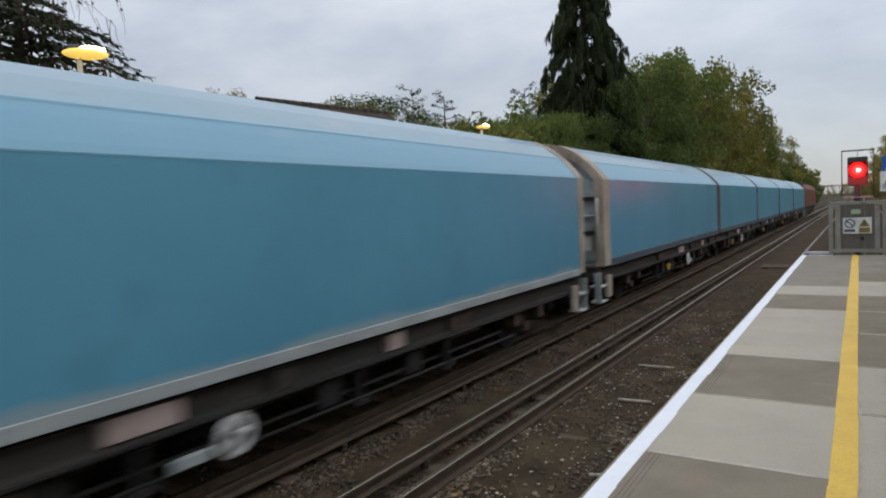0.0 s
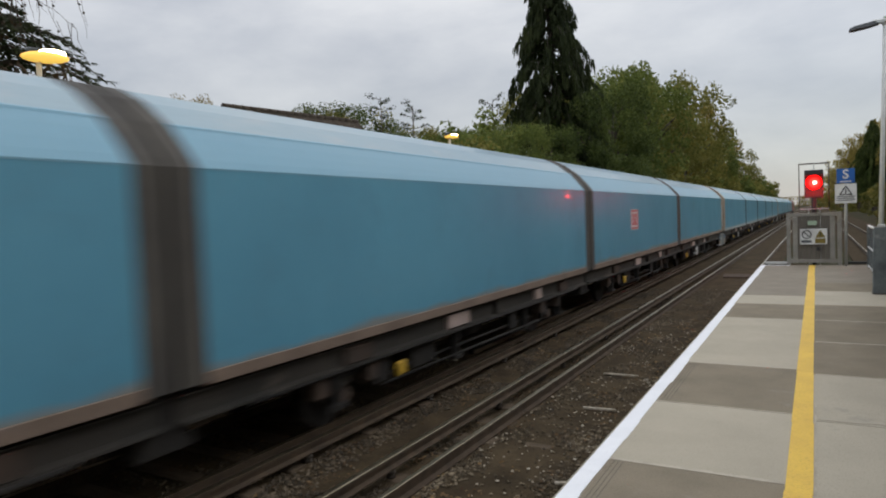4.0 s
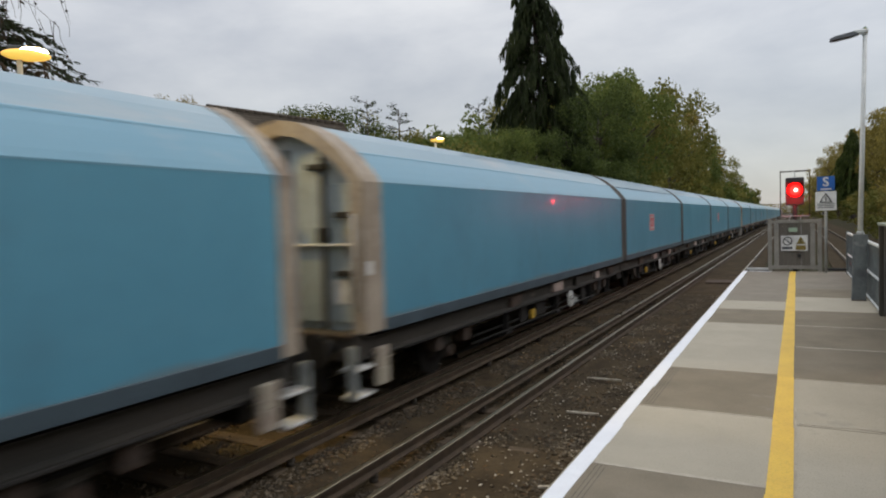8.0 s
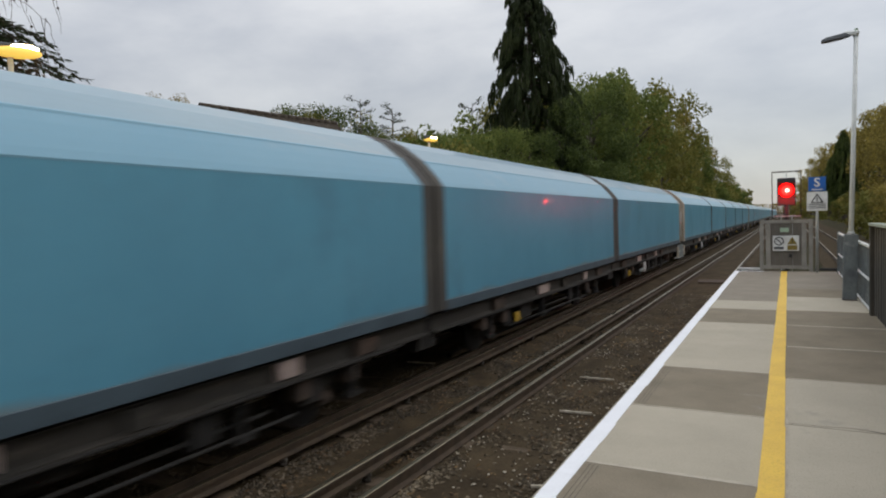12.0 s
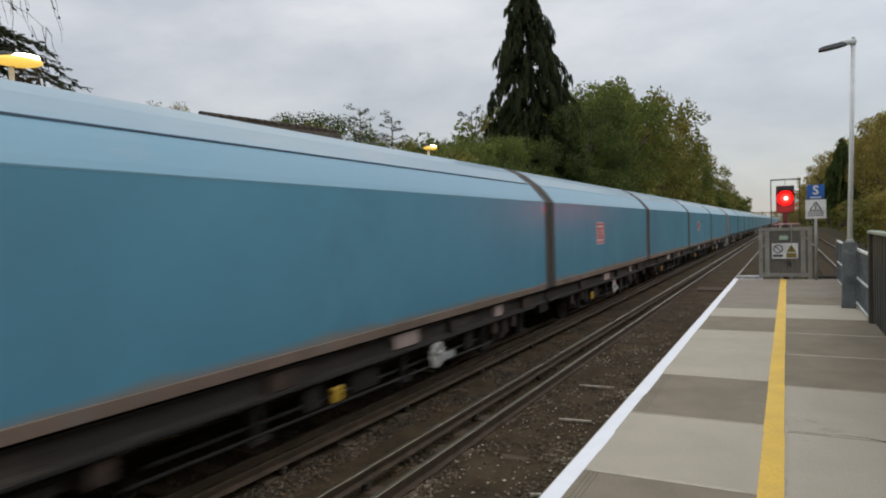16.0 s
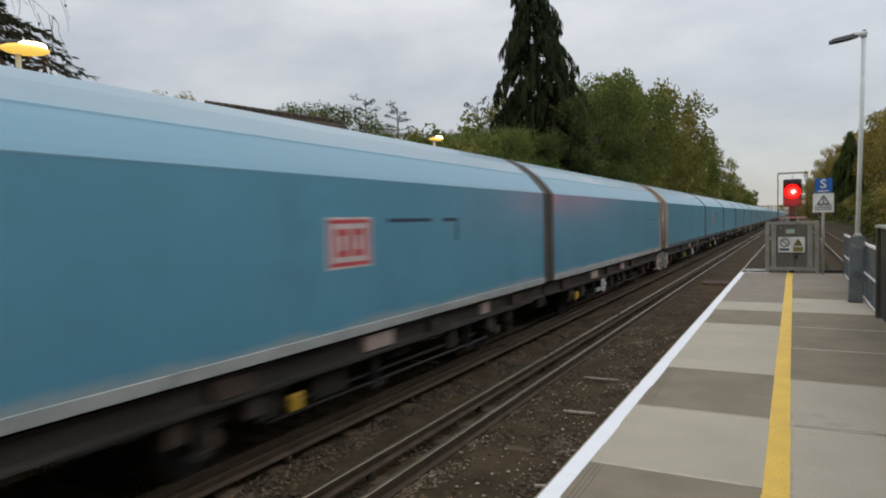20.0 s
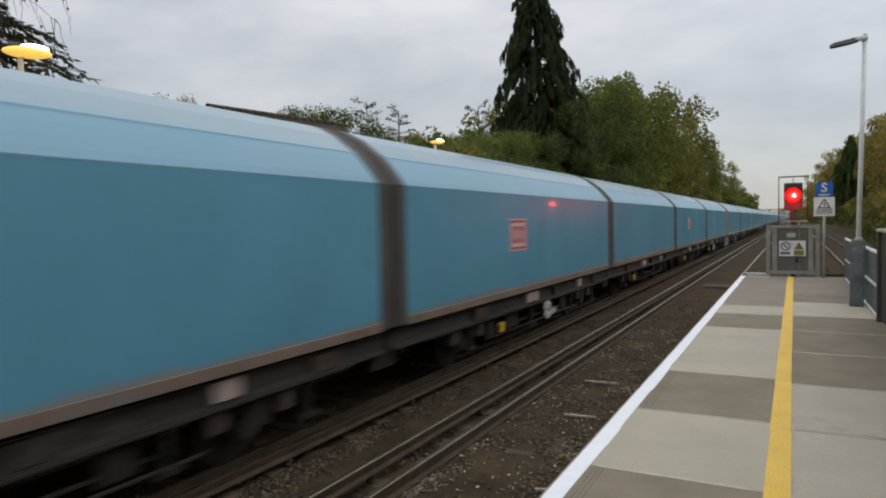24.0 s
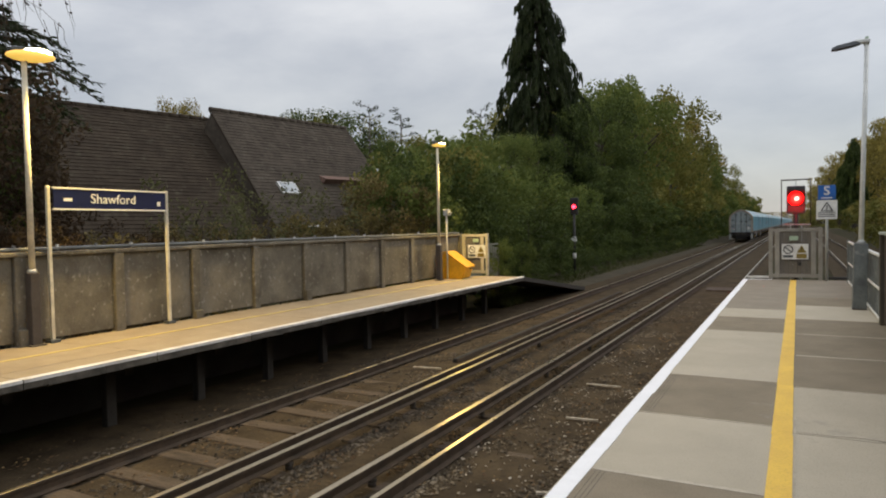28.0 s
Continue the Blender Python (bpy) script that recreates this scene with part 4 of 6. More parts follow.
def wagon(label, length, rear_open, front_open, logo, wheel_at, sill, disc, seam):
    w = thing("covered_wagon", Matrix(), label, "railway wagon", "wagons of the train")
    low = FLOOR + (0.145 if sill == "sill_dark" else 0.10)     # top of the sill strip
    for s in (-1, 1):
        x0, x1 = sorted((s * HALF, s * (HALF - 0.05)))
        part("side_sheet", box(x0, x1, 0, length, low, BREAK), {"sill_pale": "paint_blue_pale", "sill_brown": "paint_blue_brown"}.get(sill, "paint_blue"), w, "slate blue sliding side sheet")
        x0, x1 = sorted((s * (HALF + 0.012), s * (HALF - 0.06)))
        part("sill", box(x0, x1, 0, length, FLOOR - 0.03, low, 0.008), sill, w, "sill strip under the side sheet")
        prof = [(s * 1.30, 0.80), (s * 1.30, 0.83), (s * 1.22, 0.85), (s * 1.22, 1.055), (s * 1.30, 1.07), (s * 1.30, 1.085), (s * 1.12, 1.085), (s * 1.12, 0.80)]
        part("solebar", extrude(prof, -0.25, length + 0.25), "solebar", w)
    # roof canopy, with thickness and two seams
    inner = [(x * 0.96, z - 0.04) for x, z in ARCH]
    n = len(ARCH)
    part("roof_top", extrude(ARCH[4:n - 4] + inner[4:n - 4][::-1], 0, length), "roof_top", w, "greyed top of the roof canopy")
    for i in (0, n - 5):
        part("roof_side", extrude(ARCH[i:i + 5] + inner[i:i + 5][::-1], 0, length), "roof_blue", w, "light blue curved roof side")
    for s in (-1, 1):
        part("roof_seam", extrude([(s * 1.035, 3.597), (s * 1.022, 3.621), (s * 0.995, 3.636), (s * 1.0, 3.605)], 0, length), "roof_blue", w)
        part("gutter", extrude([(s * (HALF + 0.003), BREAK - 0.012), (s * (HALF + 0.003), BREAK + 0.006), (s * (HALF - 0.03), BREAK + 0.006), (s * (HALF - 0.03), BREAK - 0.012)], 0, length), "roof_blue", w)
    if seam:
        for s in (-1, 1):
            part("roof_strip", extrude([(s * 1.040, 3.600), (s * 1.030, 3.616), (s * 1.020, 3.624), (s * 1.015, 3.605)], 0.1, length - 0.1), "scratch", w, "thin dark strip along the roof")
    part("floor", box(-1.2, 1.2, 0, length, 0.98, FLOOR), "under_dark", w)
    part("centre_beam", box(-0.25, 0.25, 0, length, 0.62, 0.98), "under_dark", w)
    for y in (2.3, length - 2.3):
        wheelset(y, w)
    mid = wheel_at
    for s in (-1, 1):
        if disc:
            bm = bmesh.new()
            n = 18
            for r0, r1 in ((0.21, 0.15),):
                ring = [[bm.verts.new((s * x, mid + r * math.cos(k * math.tau / n), 0.57 + r * math.sin(k * math.tau / n))) for k in range(n)] for x, r in ((1.335, r0), (1.335, r1), (1.30, r1), (1.30, r0))]
                for q in range(4):
                    for k in range(n):
                        bm.faces.new((ring[q][k], ring[q][(k + 1) % n], ring[(q + 1) % 4][(k + 1) % n], ring[(q + 1) % 4][k]))
            for k in range(3):
                a = k * math.tau / 3
                tube(bm, (s * 1.318, mid, 0.57), (s * 1.318, mid + 0.15 * math.cos(a), 0.57 + 0.15 * math.sin(a)), 0.035, 0.05, 6)
            bmesh.ops.recalc_face_normals(bm, faces=bm.faces)
            hw = part("handwheel", bm, "steel_white", w, "pale brake handwheel")
            part("wheel_disc", cyl((s * 1.285, mid, 0.57), (s * 1.30, mid, 0.57), 0.17, 0.17, 18), "solebar", hw)
            part("spindle", cyl((s * 1.10, mid, 0.57), (s * 1.36, mid, 0.57), 0.035, seg=8), "solebar", hw)
            d = -1 if front_open else 1
            lo, hi = sorted((mid + d * 0.26, mid + d * 0.66))
            x0, x1 = sorted((s * 1.24, s * 1.31))
            part("brake_plate", box(x0, x1, lo, hi, 0.42, 0.53, 0.01), "sill_pale", w, "pale brake setting plate")
        x0, x1 = sorted((s * 1.225, s * 1.305))
        part("data_panel", box(x0, x1, mid - 1.25, mid - 0.55, 0.86, 1.07, 0.006), "tag", w, "faded pink data panel")
        part("data_panel", box(x0, x1, mid + 2.5, mid + 2.85, 0.86, 1.07, 0.006), "tag", w, "faded pink data panel")
        part("lever", box(x0, x1, mid - 2.72, mid - 2.55, 0.44, 0.64, 0.02), "yellow_paint", w, "yellow release lever")
        x0, x1 = sorted((s * 0.75, s * 1.18))
        part("brake_cylinder", cyl((s * 0.95, mid - 0.4, 0.70), (s * 0.95, mid + 0.25, 0.70), 0.17, seg=12), "under_dark", w)
        part("equipment_box", box(x0, x1, mid - 2.2, mid - 1.5, 0.40, 0.80, 0.03), "under_dark", w)
        for y in (mid + 1.3, mid + 3.0, mid - 3.2):
            x0, x1 = sorted((s * 1.14, s * 1.22))
            part("gusset", box(x0, x1, y, y + 0.35, 0.42, 0.80, 0.02), "under_dark", w)
        # brake rigging, pipes and brackets hung from the solebar
        part("air_pipe", cyl((s * 1.31, 0.6, 0.79), (s * 1.31, length - 0.6, 0.79), 0.020, seg=6), "under_dark", w, "dirty air pipe")
        rig = bmesh.new()
        for y in (mid - 4.1, mid - 1.0, mid + 1.9, mid + 3.9):
            if 1.0 < y < length - 1.0:
                bx(rig, min(s * 1.16, s * 1.30), max(s * 1.16, s * 1.30), y, y + 0.05, 0.36, 0.80)
                bx(rig, min(s * 1.20, s * 1.32), max(s * 1.20, s * 1.32), y - 0.10, y + 0.16, 0.34, 0.40)
        tube(rig, (s * 1.27, 3.0, 0.42), (s * 1.27, length - 3.0, 0.40), 0.022, seg=6)
        part("brake_rigging", rig, "under_dark", w, "dark brake rigging and hangers")
        for y, l, m2 in ((mid - 3.9, 0.55, "gear_rust"), (mid + 0.55, 0.30, "solebar"), (mid + 4.0, 0.5, "gear_rust")):
            if 0.6 < y < length - 1.0:
                x2, x3 = sorted((s * 1.20, s * 1.312))
                part("bracket_box", box(x2, x3, y, y + l, 0.84, 1.05, 0.01), m2, w, "worn bracket on the solebar")
        for y in (2.3, length - 2.3):
            x2, x3 = sorted((s * 1.02, s * 1.27))
            part("axle_guard", box(x2, x3, y - 0.62, y - 0.40, 0.52, 0.82, 0.02), "gear_rust", w)
            part("axle_guard", box(x2, x3, y + 0.40, y + 0.62, 0.52, 0.82, 0.02), "gear_rust", w)
            part("axle_cover", cyl((s * 1.12, y, 0.43), (s * 1.20, y, 0.43), 0.11, 0.09, 10), "gear_rust", w, "greasy axle cap")
        part("truss_rod", cyl((s * 1.15, 3.3, 0.50), (s * 1.15, length - 3.3, 0.50), 0.025, seg=6), "under_dark", w)
        if logo:
            yc = 4.45
            x0, x1 = sorted((s * (HALF + 0.004), s * (HALF - 0.01)))
            lg = part("emblem_board", box(x0, x1, yc - 0.475, yc + 0.475, 2.03, 2.68), "logo_white", w, "white and red square emblem")
            x0, x1 = sorted((s * (HALF + 0.008), s * HALF))
            for a, b, c, e in ((-0.44, 0.44, 2.60, 2.65), (-0.44, 0.44, 2.06, 2.11), (-0.44, -0.39, 2.11, 2.60), (0.39, 0.44, 2.11, 2.60),
                               (-0.30, -0.22, 2.18, 2.53), (-0.22, -0.11, 2.45, 2.53), (-0.22, -0.11, 2.18, 2.26), (-0.11, -0.03, 2.18, 2.53),
                               (0.04, 0.12, 2.18, 2.53), (0.12, 0.23, 2.45, 2.53), (0.12, 0.23, 2.18, 2.26), (0.23, 0.31, 2.18, 2.53)):
                part("emblem_bar", box(x0, x1, yc + a, yc + b, c, e), "logo_red", lg)
    if rear_open:
        open_end(w, 0.0, -1, 0.45, sill)
    else:
        joint_end(w, 0.0, -1)
    if front_open:
        open_end(w, length, 1, 0.28, sill)
    else:
        joint_end(w, length, 1)
    return w


def locomotive():
    w = thing("locomotive", Matrix(), "red freight diesel locomotive with dark bogies", "locomotive")
    prof = [(1.32, 1.2), (1.32, 3.2), (1.0, 3.75), (0.5, 3.9), (-0.5, 3.9), (-1.0, 3.75), (-1.32, 3.2), (-1.32, 1.2)]
    part("body", extrude(prof, 2.6, 18.8), "loco_red", w)
    for y0, y1 in ((0.3, 2.6), (18.8, 21.1)):
        p2 = [(x * 1.0, z - (0.12 if z > 3 else 0)) for x, z in prof]
        cab = part("cab", extrude(p2, y0, y1), "loco_red", w)
        ye = y0 - 0.012 if y0 < 5 else y1 - 0.008
        for x in (-0.62, 0.62):
            part("windscreen", box(x - 0.42, x + 0.42, ye, ye + 0.02, 2.55, 3.25), "glass", cab)
        part("warning_panel", box(-1.1, 1.1, ye, ye + 0.02, 1.3, 2.4), "yellow_paint", cab, "yellow end panel")
    part("underframe", box(-1.2, 1.2, 0.2, 21.2, 0.75, 1.2), "under_dark", w)
    part("fuel_tank", box(-1.15, 1.15, 8, 13.4, 0.3, 0.75, 0.1), "under_dark", w)
    for y in (2.4, 14.4):
        part("bogie", box(-1.15, 1.15, y, y + 4.8, 0.35, 0.75, 0.05), "under_dark", w)
        for k in range(3):
            for s in (-1, 1):
                x = s * 0.75
                part("wheel", cyl((x - 0.06, y + 0.6 + 1.8 * k, 0.51), (x + 0.06, y + 0.6 + 1.8 * k, 0.51), 0.51, seg=18), "under_dark", w)
    part("roof_grille", box(-0.7, 0.7, 6, 15, 3.89, 3.97, 0.02), "bellows", w)
    return w


SET, JOINTS = 68.44, (0.0, 14.42, 26.97, 39.54, 52.11)
SILLS = ("sill_dark", "sill_pale", "sill_brown", "sill_dark", "sill_dark", "sill_dark", "sill_brown", "sill_dark", "sill_pale", "sill_brown")
WITH_EMBLEM = (2, 3, 6, 7, 8, 9)
moving = []     # thing, its place in the train


def build_train():
    made = {}
    words = {"sill_dark": "dark slate", "sill_pale": "pale grey", "sill_brown": "dusty brown"}
    for k in range(10):
        for j in range(5):
            y0 = -SET * k + JOINTS[j] + (0.35 if j else 0.0)
            length = (14.07, 11.86, 11.86, 11.86, 13.93)[j]
            logo = k in WITH_EMBLEM and (j == 3 or j == 1 and k != 8)
            seam = (k, j) in ((3, 1), (6, 0))
            sill = "sill_brown" if k == 7 and j > 2 else SILLS[k]
            kindkey = (min(j, 2) if j < 4 else 4, logo, sill, seam)
            if kindkey not in made:
                lab = "blue covered car wagon with " + words[sill] + " sill"
                if logo:
                    lab += " and red emblem"
                elif j == 0:
                    lab += " and rear doors"
                made[kindkey] = w = wagon(lab, length, j == 0, j == 4, logo, (8.7, 6.4, 6.1, 6.1, 4.8)[j], sill, j in (0, 1, 4), seam)
            else:
                w = copy_thing(made[kindkey], Matrix())
            if k == 9 and j == 0:
                w["label"] = "last blue covered wagon with tail lamp and closed end doors"
                lamp = part("tail_lamp", box(-0.90, -0.74, -0.48, -0.36, 1.50, 1.72, 0.02), "steel_white", w, "white tail lamp body")
                part("lamp_glass", cyl((-0.82, -0.48, 1.63), (-0.82, -0.505, 1.63), 0.055, seg=14), "tail_red", lamp, "red lamp glass")
            if k == 8 and j == 3:
                for a, b, z in ((5.35, 6.6, 2.60), (7.0, 7.5, 2.60)):
                    part("scrape", box(HALF + 0.003, HALF - 0.01, a, b, z, z + 0.055), "scratch", w, "dark scrape on the side")
                part("scrape", box(HALF + 0.003, HALF - 0.01, 7.45, 7.52, 2.28, 2.6), "scratch", w, "dark scrape on the side")
            if k == 3 and j == 0:
                part("hoop_plate", box(HALF + 0.010, HALF + 0.024, -0.40, -0.28, 1.94, 2.12), "sign_white", w, "small white plate on the hoop")
            if k == 8 and j == 1:
                for name, a, b, z0, z1, m in (("faded_patch", 1.9, 3.7, 1.45, 2.75, "patch"), ("smudge", 4.05, 6.6, 2.36, 2.52, "smudge"), ("smudge", 6.2, 7.7, 2.42, 2.66, "smudge"),
                                              ("scrape", 4.1, 4.6, 2.27, 2.31, "scratch"), ("scrape", 5.2, 5.6, 2.30, 2.37, "scratch")):
                    part(name, box(HALF + 0.002 + 0.001 * (m != "patch"), HALF - 0.01, a, b, z0, z1), m, w, "worn mark on the side")
            if k == 8 and j == 4:
                part("faded_patch", box(HALF + 0.002, HALF - 0.01, 12.75, 13.45, 2.55, 2.86), "patch_green", w, "pale green patch on the side")
                part("scrape", box(HALF + 0.003, HALF - 0.01, 11.6, 13.9, 2.47, 2.485), "scratch", w, "thin dark scrape on the side")
            if k == 6 and j == 3:
                part("scrape", box(HALF + 0.003, HALF - 0.01, 5.25, 6.7, 2.63, 2.655), "scratch", w, "thin dark scrape on the side")
            if k == 7 and j == 1:
                for a, b, z in ((5.0, 7.3, 2.68), (6.95, 7.3, 2.37)):
                    part("scrape", box(HALF + 0.003, HALF - 0.01, a, b, z, z + 0.03), "scratch", w, "thin dark scrape on the side")
            if k == 7 and j == 3:
                part("scrape", box(HALF + 0.003, HALF - 0.01, 5.0, 7.3, 2.68, 2.705), "scratch", w, "thin dark scrape on the side")
            moving.append((w, y0))
    moving.append((locomotive(), 68.9))


build_train()


# small unevenness of the train's pace: seconds, metres ahead of the even run
PACE = ((0, -0.11), (1, -0.15), (2, 0.12), (3, -0.08), (6, 0.37), (7, 0.75), (7.5, 0.25), (8, 0.0), (9, -0.06), (10, 0.15), (11, 0.05), (12, 0.08), (15, 0.19), (16, 0.33), (17, 0.0),
        (18, 0.06), (19, 0.0), (20, -0.28), (21, -0.22), (24, -0.40), (24.5, 0.05), (25, 0.12), (26, -0.05), (27, 0.0), (28, 0.0))


def motions():
    """The train runs along the far track at about 25 m/s."""
    for w, y0 in moving:
        walk(w, [(t, pose(TRACK, 15.44 + y0 + 24.6416 * t + 0.00519 * t * t + d, RAIL)) for t, d in PACE])


# ---- far platform things ----
def lamp_column(x, y, top, side, lit, label, lean=0.0):
    """Column with a base box and a lantern that reaches out to one side."""
    c = thing("platform_lamp", pose(x, y, 0, 0, lean, 0), label, "lamp post", "platform lamps")
    part("base_cover", box(-0.075 if lit else -0.115, 0.075 if lit else 0.115, -0.075, 0.075, 0, 1.12 if lit else 1.24, 0.012), "base_brown" if lit else "fence_steel", c, "dark base cover")
    part("base_flange", box(-0.12, 0.12, -0.12, 0.12, 0, 0.02, 0.005), "base_brown", c)
    part("column", cyl((0, 0, 1.12), (0, 0, top), 0.046 if lit else 0.045, 0.038 if lit else 0.036, 12), "post_cream" if lit else "column_pale", c)
    part("collar", cyl((0, 0, 1.11 if lit else 1.23), (0, 0, 1.17 if lit else 1.29), 0.075, 0.06, 12), "galv", c)
    return c


def sodium_lantern(c, top, sx, turn, k=1.0):
    q = Matrix.Rotation(radians(turn), 4, "Z")
    bm = cyl((0, 0, top - 0.06), (0.02, 0, top + 0.03), 0.05, 0.06, 10)
    bx(bm, -0.16, 0.06, -0.05, 0.05, top + 0.03, top + 0.15, 0.02)
    bm.transform(q)
    part("gear_housing", bm, "grey_paint", c, "dark lamp gear housing")

    def shell(x0, x1, w, z0, h, m, name, lab):
        bm = bmesh.new()
        bmesh.ops.create_uvsphere(bm, u_segments=16, v_segments=8, radius=1.0)
        bm.transform(q @ Matrix.Translation((sx * (x0 + x1) / 2, 0, top + z0)) @ Matrix.Diagonal(((x1 - x0) / 2, w, h, 1)))
        for f in bm.faces:
            f.smooth = True
        return part(name, bm, m, c, lab)

    shell(-0.24 * k, 0.42 * k, 0.14 * k, 0.02, 0.09 * k, "sodium", "bowl", "glowing yellow lamp bowl")
    shell(-0.04 * k, 0.38 * k, 0.09 * k, 0.085 * k, 0.065 * k, "sodium_core", "lamp_tube", "bright sodium light source")
    lamp = new("sodium_light", bpy.data.lights.new("sodium_light", "SPOT"))
    lamp.data.energy, lamp.data.color, lamp.data.shadow_soft_size = 850.0, (1.0, 0.68, 0.17), 0.12
    lamp.data.spot_size, lamp.data.spot_blend = radians(150), 0.6
    at = c.matrix_basis.translation + Vector((0.45, 0.5, top - 0.14))
    lamp.matrix_world = look(at, at + Vector((0.42, 0.0, -1.0)))


c = lamp_column(-10.28, 5.88, 4.38, 1, True, "lit sodium platform lamp on a cream column with dark base")
sodium_lantern(c, 4.38, 1, 60)
c = lamp_column(-10.0, 18.35, 4.25, 1, True, "lit sodium platform lamp beside the yellow grit bin")
sodium_lantern(c, 4.25, 1, 50, 0.72)


def name_sign():
    s = thing("station_name_sign", Matrix(), "navy station name board with white letters on two cream posts", "sign")
    a, b = Vector((-10.30, 6.17, 0)), Vector((-10.30, 8.36, 0))
    for p in (a, b):
        post = part("post", box(p.x - 0.027, p.x + 0.027, p.y - 0.027, p.y + 0.027, 0, 2.46, 0.006), "post_cream", s)
        part("post_foot", box(p.x - 0.08, p.x + 0.08, p.y - 0.08, p.y + 0.08, 0, 0.05, 0.008), "grey_paint", post)
    x = -10.245
    part("board", box(x - 0.03, x, a.y + 0.06, b.y - 0.06, 2.105, 2.415), "sign_navy", s, "navy enamel board")
    for z0, z1 in ((2.08, 2.105), (2.415, 2.44)):
        part("frame_rail", box(x - 0.035, x + 0.012, a.y + 0.05, b.y - 0.05, z0, z1), "sign_white", s, "white frame rail")
    m = Matrix.Translation((x + 0.004, (a.y + b.y) / 2, 2.262)) @ Euler((radians(90), 0, radians(90))).to_matrix().to_4x4()
    letters("Shawford", 0.222, m, "sign_white", s, bold=0.004)
    part("panel_mark", box(x, x + 0.005, a.y + 0.22, a.y + 0.36, 2.22, 2.27), "sign_white", s)
    part("panel_mark", box(x, x + 0.005, b.y - 0.24, b.y - 0.17, 2.17, 2.25), "sign_white", s)
    return s


name_sign()


def grit_bin():
    b = thing("grit_bin", pose(-9.97, 19.35, 0, 0, 0, 8), "bright yellow plastic grit bin with sloping lid", "grit bin")
    bm = bmesh.new()
    prof = [(-0.30, 0.0), (0.38, 0.0), (0.50, 0.36), (0.46, 0.40), (-0.16, 0.84), (-0.30, 0.80)]
    bm = extrude(prof, -0.42, 0.42)
    bmesh.ops.bevel(bm, geom=list(bm.edges), offset=0.02, segments=2, affect="EDGES")
    part("body", bm, "bin_yellow", b)
    bm = extrude([(0.55, 0.345), (0.56, 0.39), (-0.15, 0.90), (-0.34, 0.87), (-0.34, 0.83), (-0.16, 0.85)], -0.45, 0.45)
    bmesh.ops.bevel(bm, geom=list(bm.edges), offset=0.008, segments=1, affect="EDGES")
    part("lid", bm, "bin_yellow", b, "sloping yellow lid")
    part("handle", box(0.53, 0.58, -0.12, 0.12, 0.31, 0.35, 0.01), "black", b)


grit_bin()


def box_post():
    p = thing("platform_post", pose(-9.98, 18.85, 0), "slim post with a small grey equipment box", "post")
    part("pole", cyl((0, 0, 0), (0, 0, 2.05), 0.03, seg=8), "post_cream", p)
    part("equipment_box", box(-0.08, 0.09, -0.09, 0.09, 2.05, 2.26, 0.012), "galv", p)
    part("speaker", cyl((0.09, 0, 2.14), (0.16, 0, 2.12), 0.04, 0.065, 10), "galv", p)


box_post()


def gate(x0, x1, y, top, label, paint="gate_frame"):
    """Boarded end-of-platform gate with notices."""
    g = thing("platform_end_gate", pose(0, y, 0, 0, 0, 0), label, "gate", "platform end gates")
    for x in (x0, x1):
        part("gate_post", box(x - 0.05, x + 0.05, -0.05, 0.05, 0 - 0.02, top, 0.008), paint, g)
    w = x1 - x0
    part("top_rail", box(x0 + 0.05, x1 - 0.05, -0.04, 0.02, top - 0.11, top - 0.02, 0.006), paint, g)
    part("bottom_rail", box(x0 + 0.05, x1 - 0.05, -0.035, 0.02, 0.06, 0.16, 0.006), paint, g)
    for x in (x0 + 0.17, x1 - 0.17):
        part("stile", box(x - 0.06, x + 0.06, -0.05, 0.01, 0.05, top - 0.12, 0.008), paint, g)
    n = max(5, round((w - 0.46) / 0.115))
    for k in range(n):
        xa = x0 + 0.23 + (w - 0.46) * k / n
        part("board", box(xa + 0.004, xa + (w - 0.46) / n - 0.004, -0.012, 0.012, 0.16, top - 0.11), "gate", g)
    return g


def notices(g, xc, zc, front):
    s = -1
    y = front
    p = part("notice_board", box(xc - 0.335, xc + 0.335, y - 0.015, y, zc - 0.22, zc + 0.22, 0.004), "sign_white", g, "white notice with symbols")
    f = y - 0.018
    ring = bmesh.new()
    n = 20
    for k in range(n):
        a0, a1 = k * math.tau / n, (k + 1) * math.tau / n
        v = [ring.verts.new((xc - 0.17 + r * math.cos(a), f - 0.002, zc + 0.06 + r * math.sin(a))) for a, r in ((a0, 0.125), (a1, 0.125), (a1, 0.098), (a0, 0.098))]
        ring.faces.new(v)
    m = Matrix.Translation((xc - 0.17, f - 0.002, zc + 0.06)) @ Matrix.Rotation(radians(45), 4, "Y")
    bx(ring, -0.11, 0.11, -0.002, 0.002, -0.013, 0.013, 0, m)
    part("prohibition_symbol", ring, "black", p, "round prohibition symbol")
    tri = bmesh.new()
    v = [tri.verts.new((xc + 0.165 + x, f - 0.002, zc + z)) for x, z in ((-0.125, -0.03), (0.125, -0.03), (0, 0.185))]
    tri.faces.new(v)
    part("warning_triangle", tri, "notice_olive", p, "dull olive warning triangle")
    part("warning_mark", box(xc + 0.155, xc + 0.175, f - 0.006, f - 0.003, zc + 0.005, zc + 0.12), "black", p)
    part("text_bar", box(xc - 0.30, xc - 0.05, f - 0.004, f, zc - 0.17, zc - 0.10), "grey_paint", p)
    part("text_panel", box(xc + 0.04, xc + 0.29, f - 0.004, f, zc - 0.19, zc - 0.06), "notice_olive", p, "olive text panel")
    part("notice_green", box(xc - 0.14, xc + 0.08, f - 0.004, f + 0.015, zc + 0.32, zc + 0.44), "sign_green", g, "pale green notice")


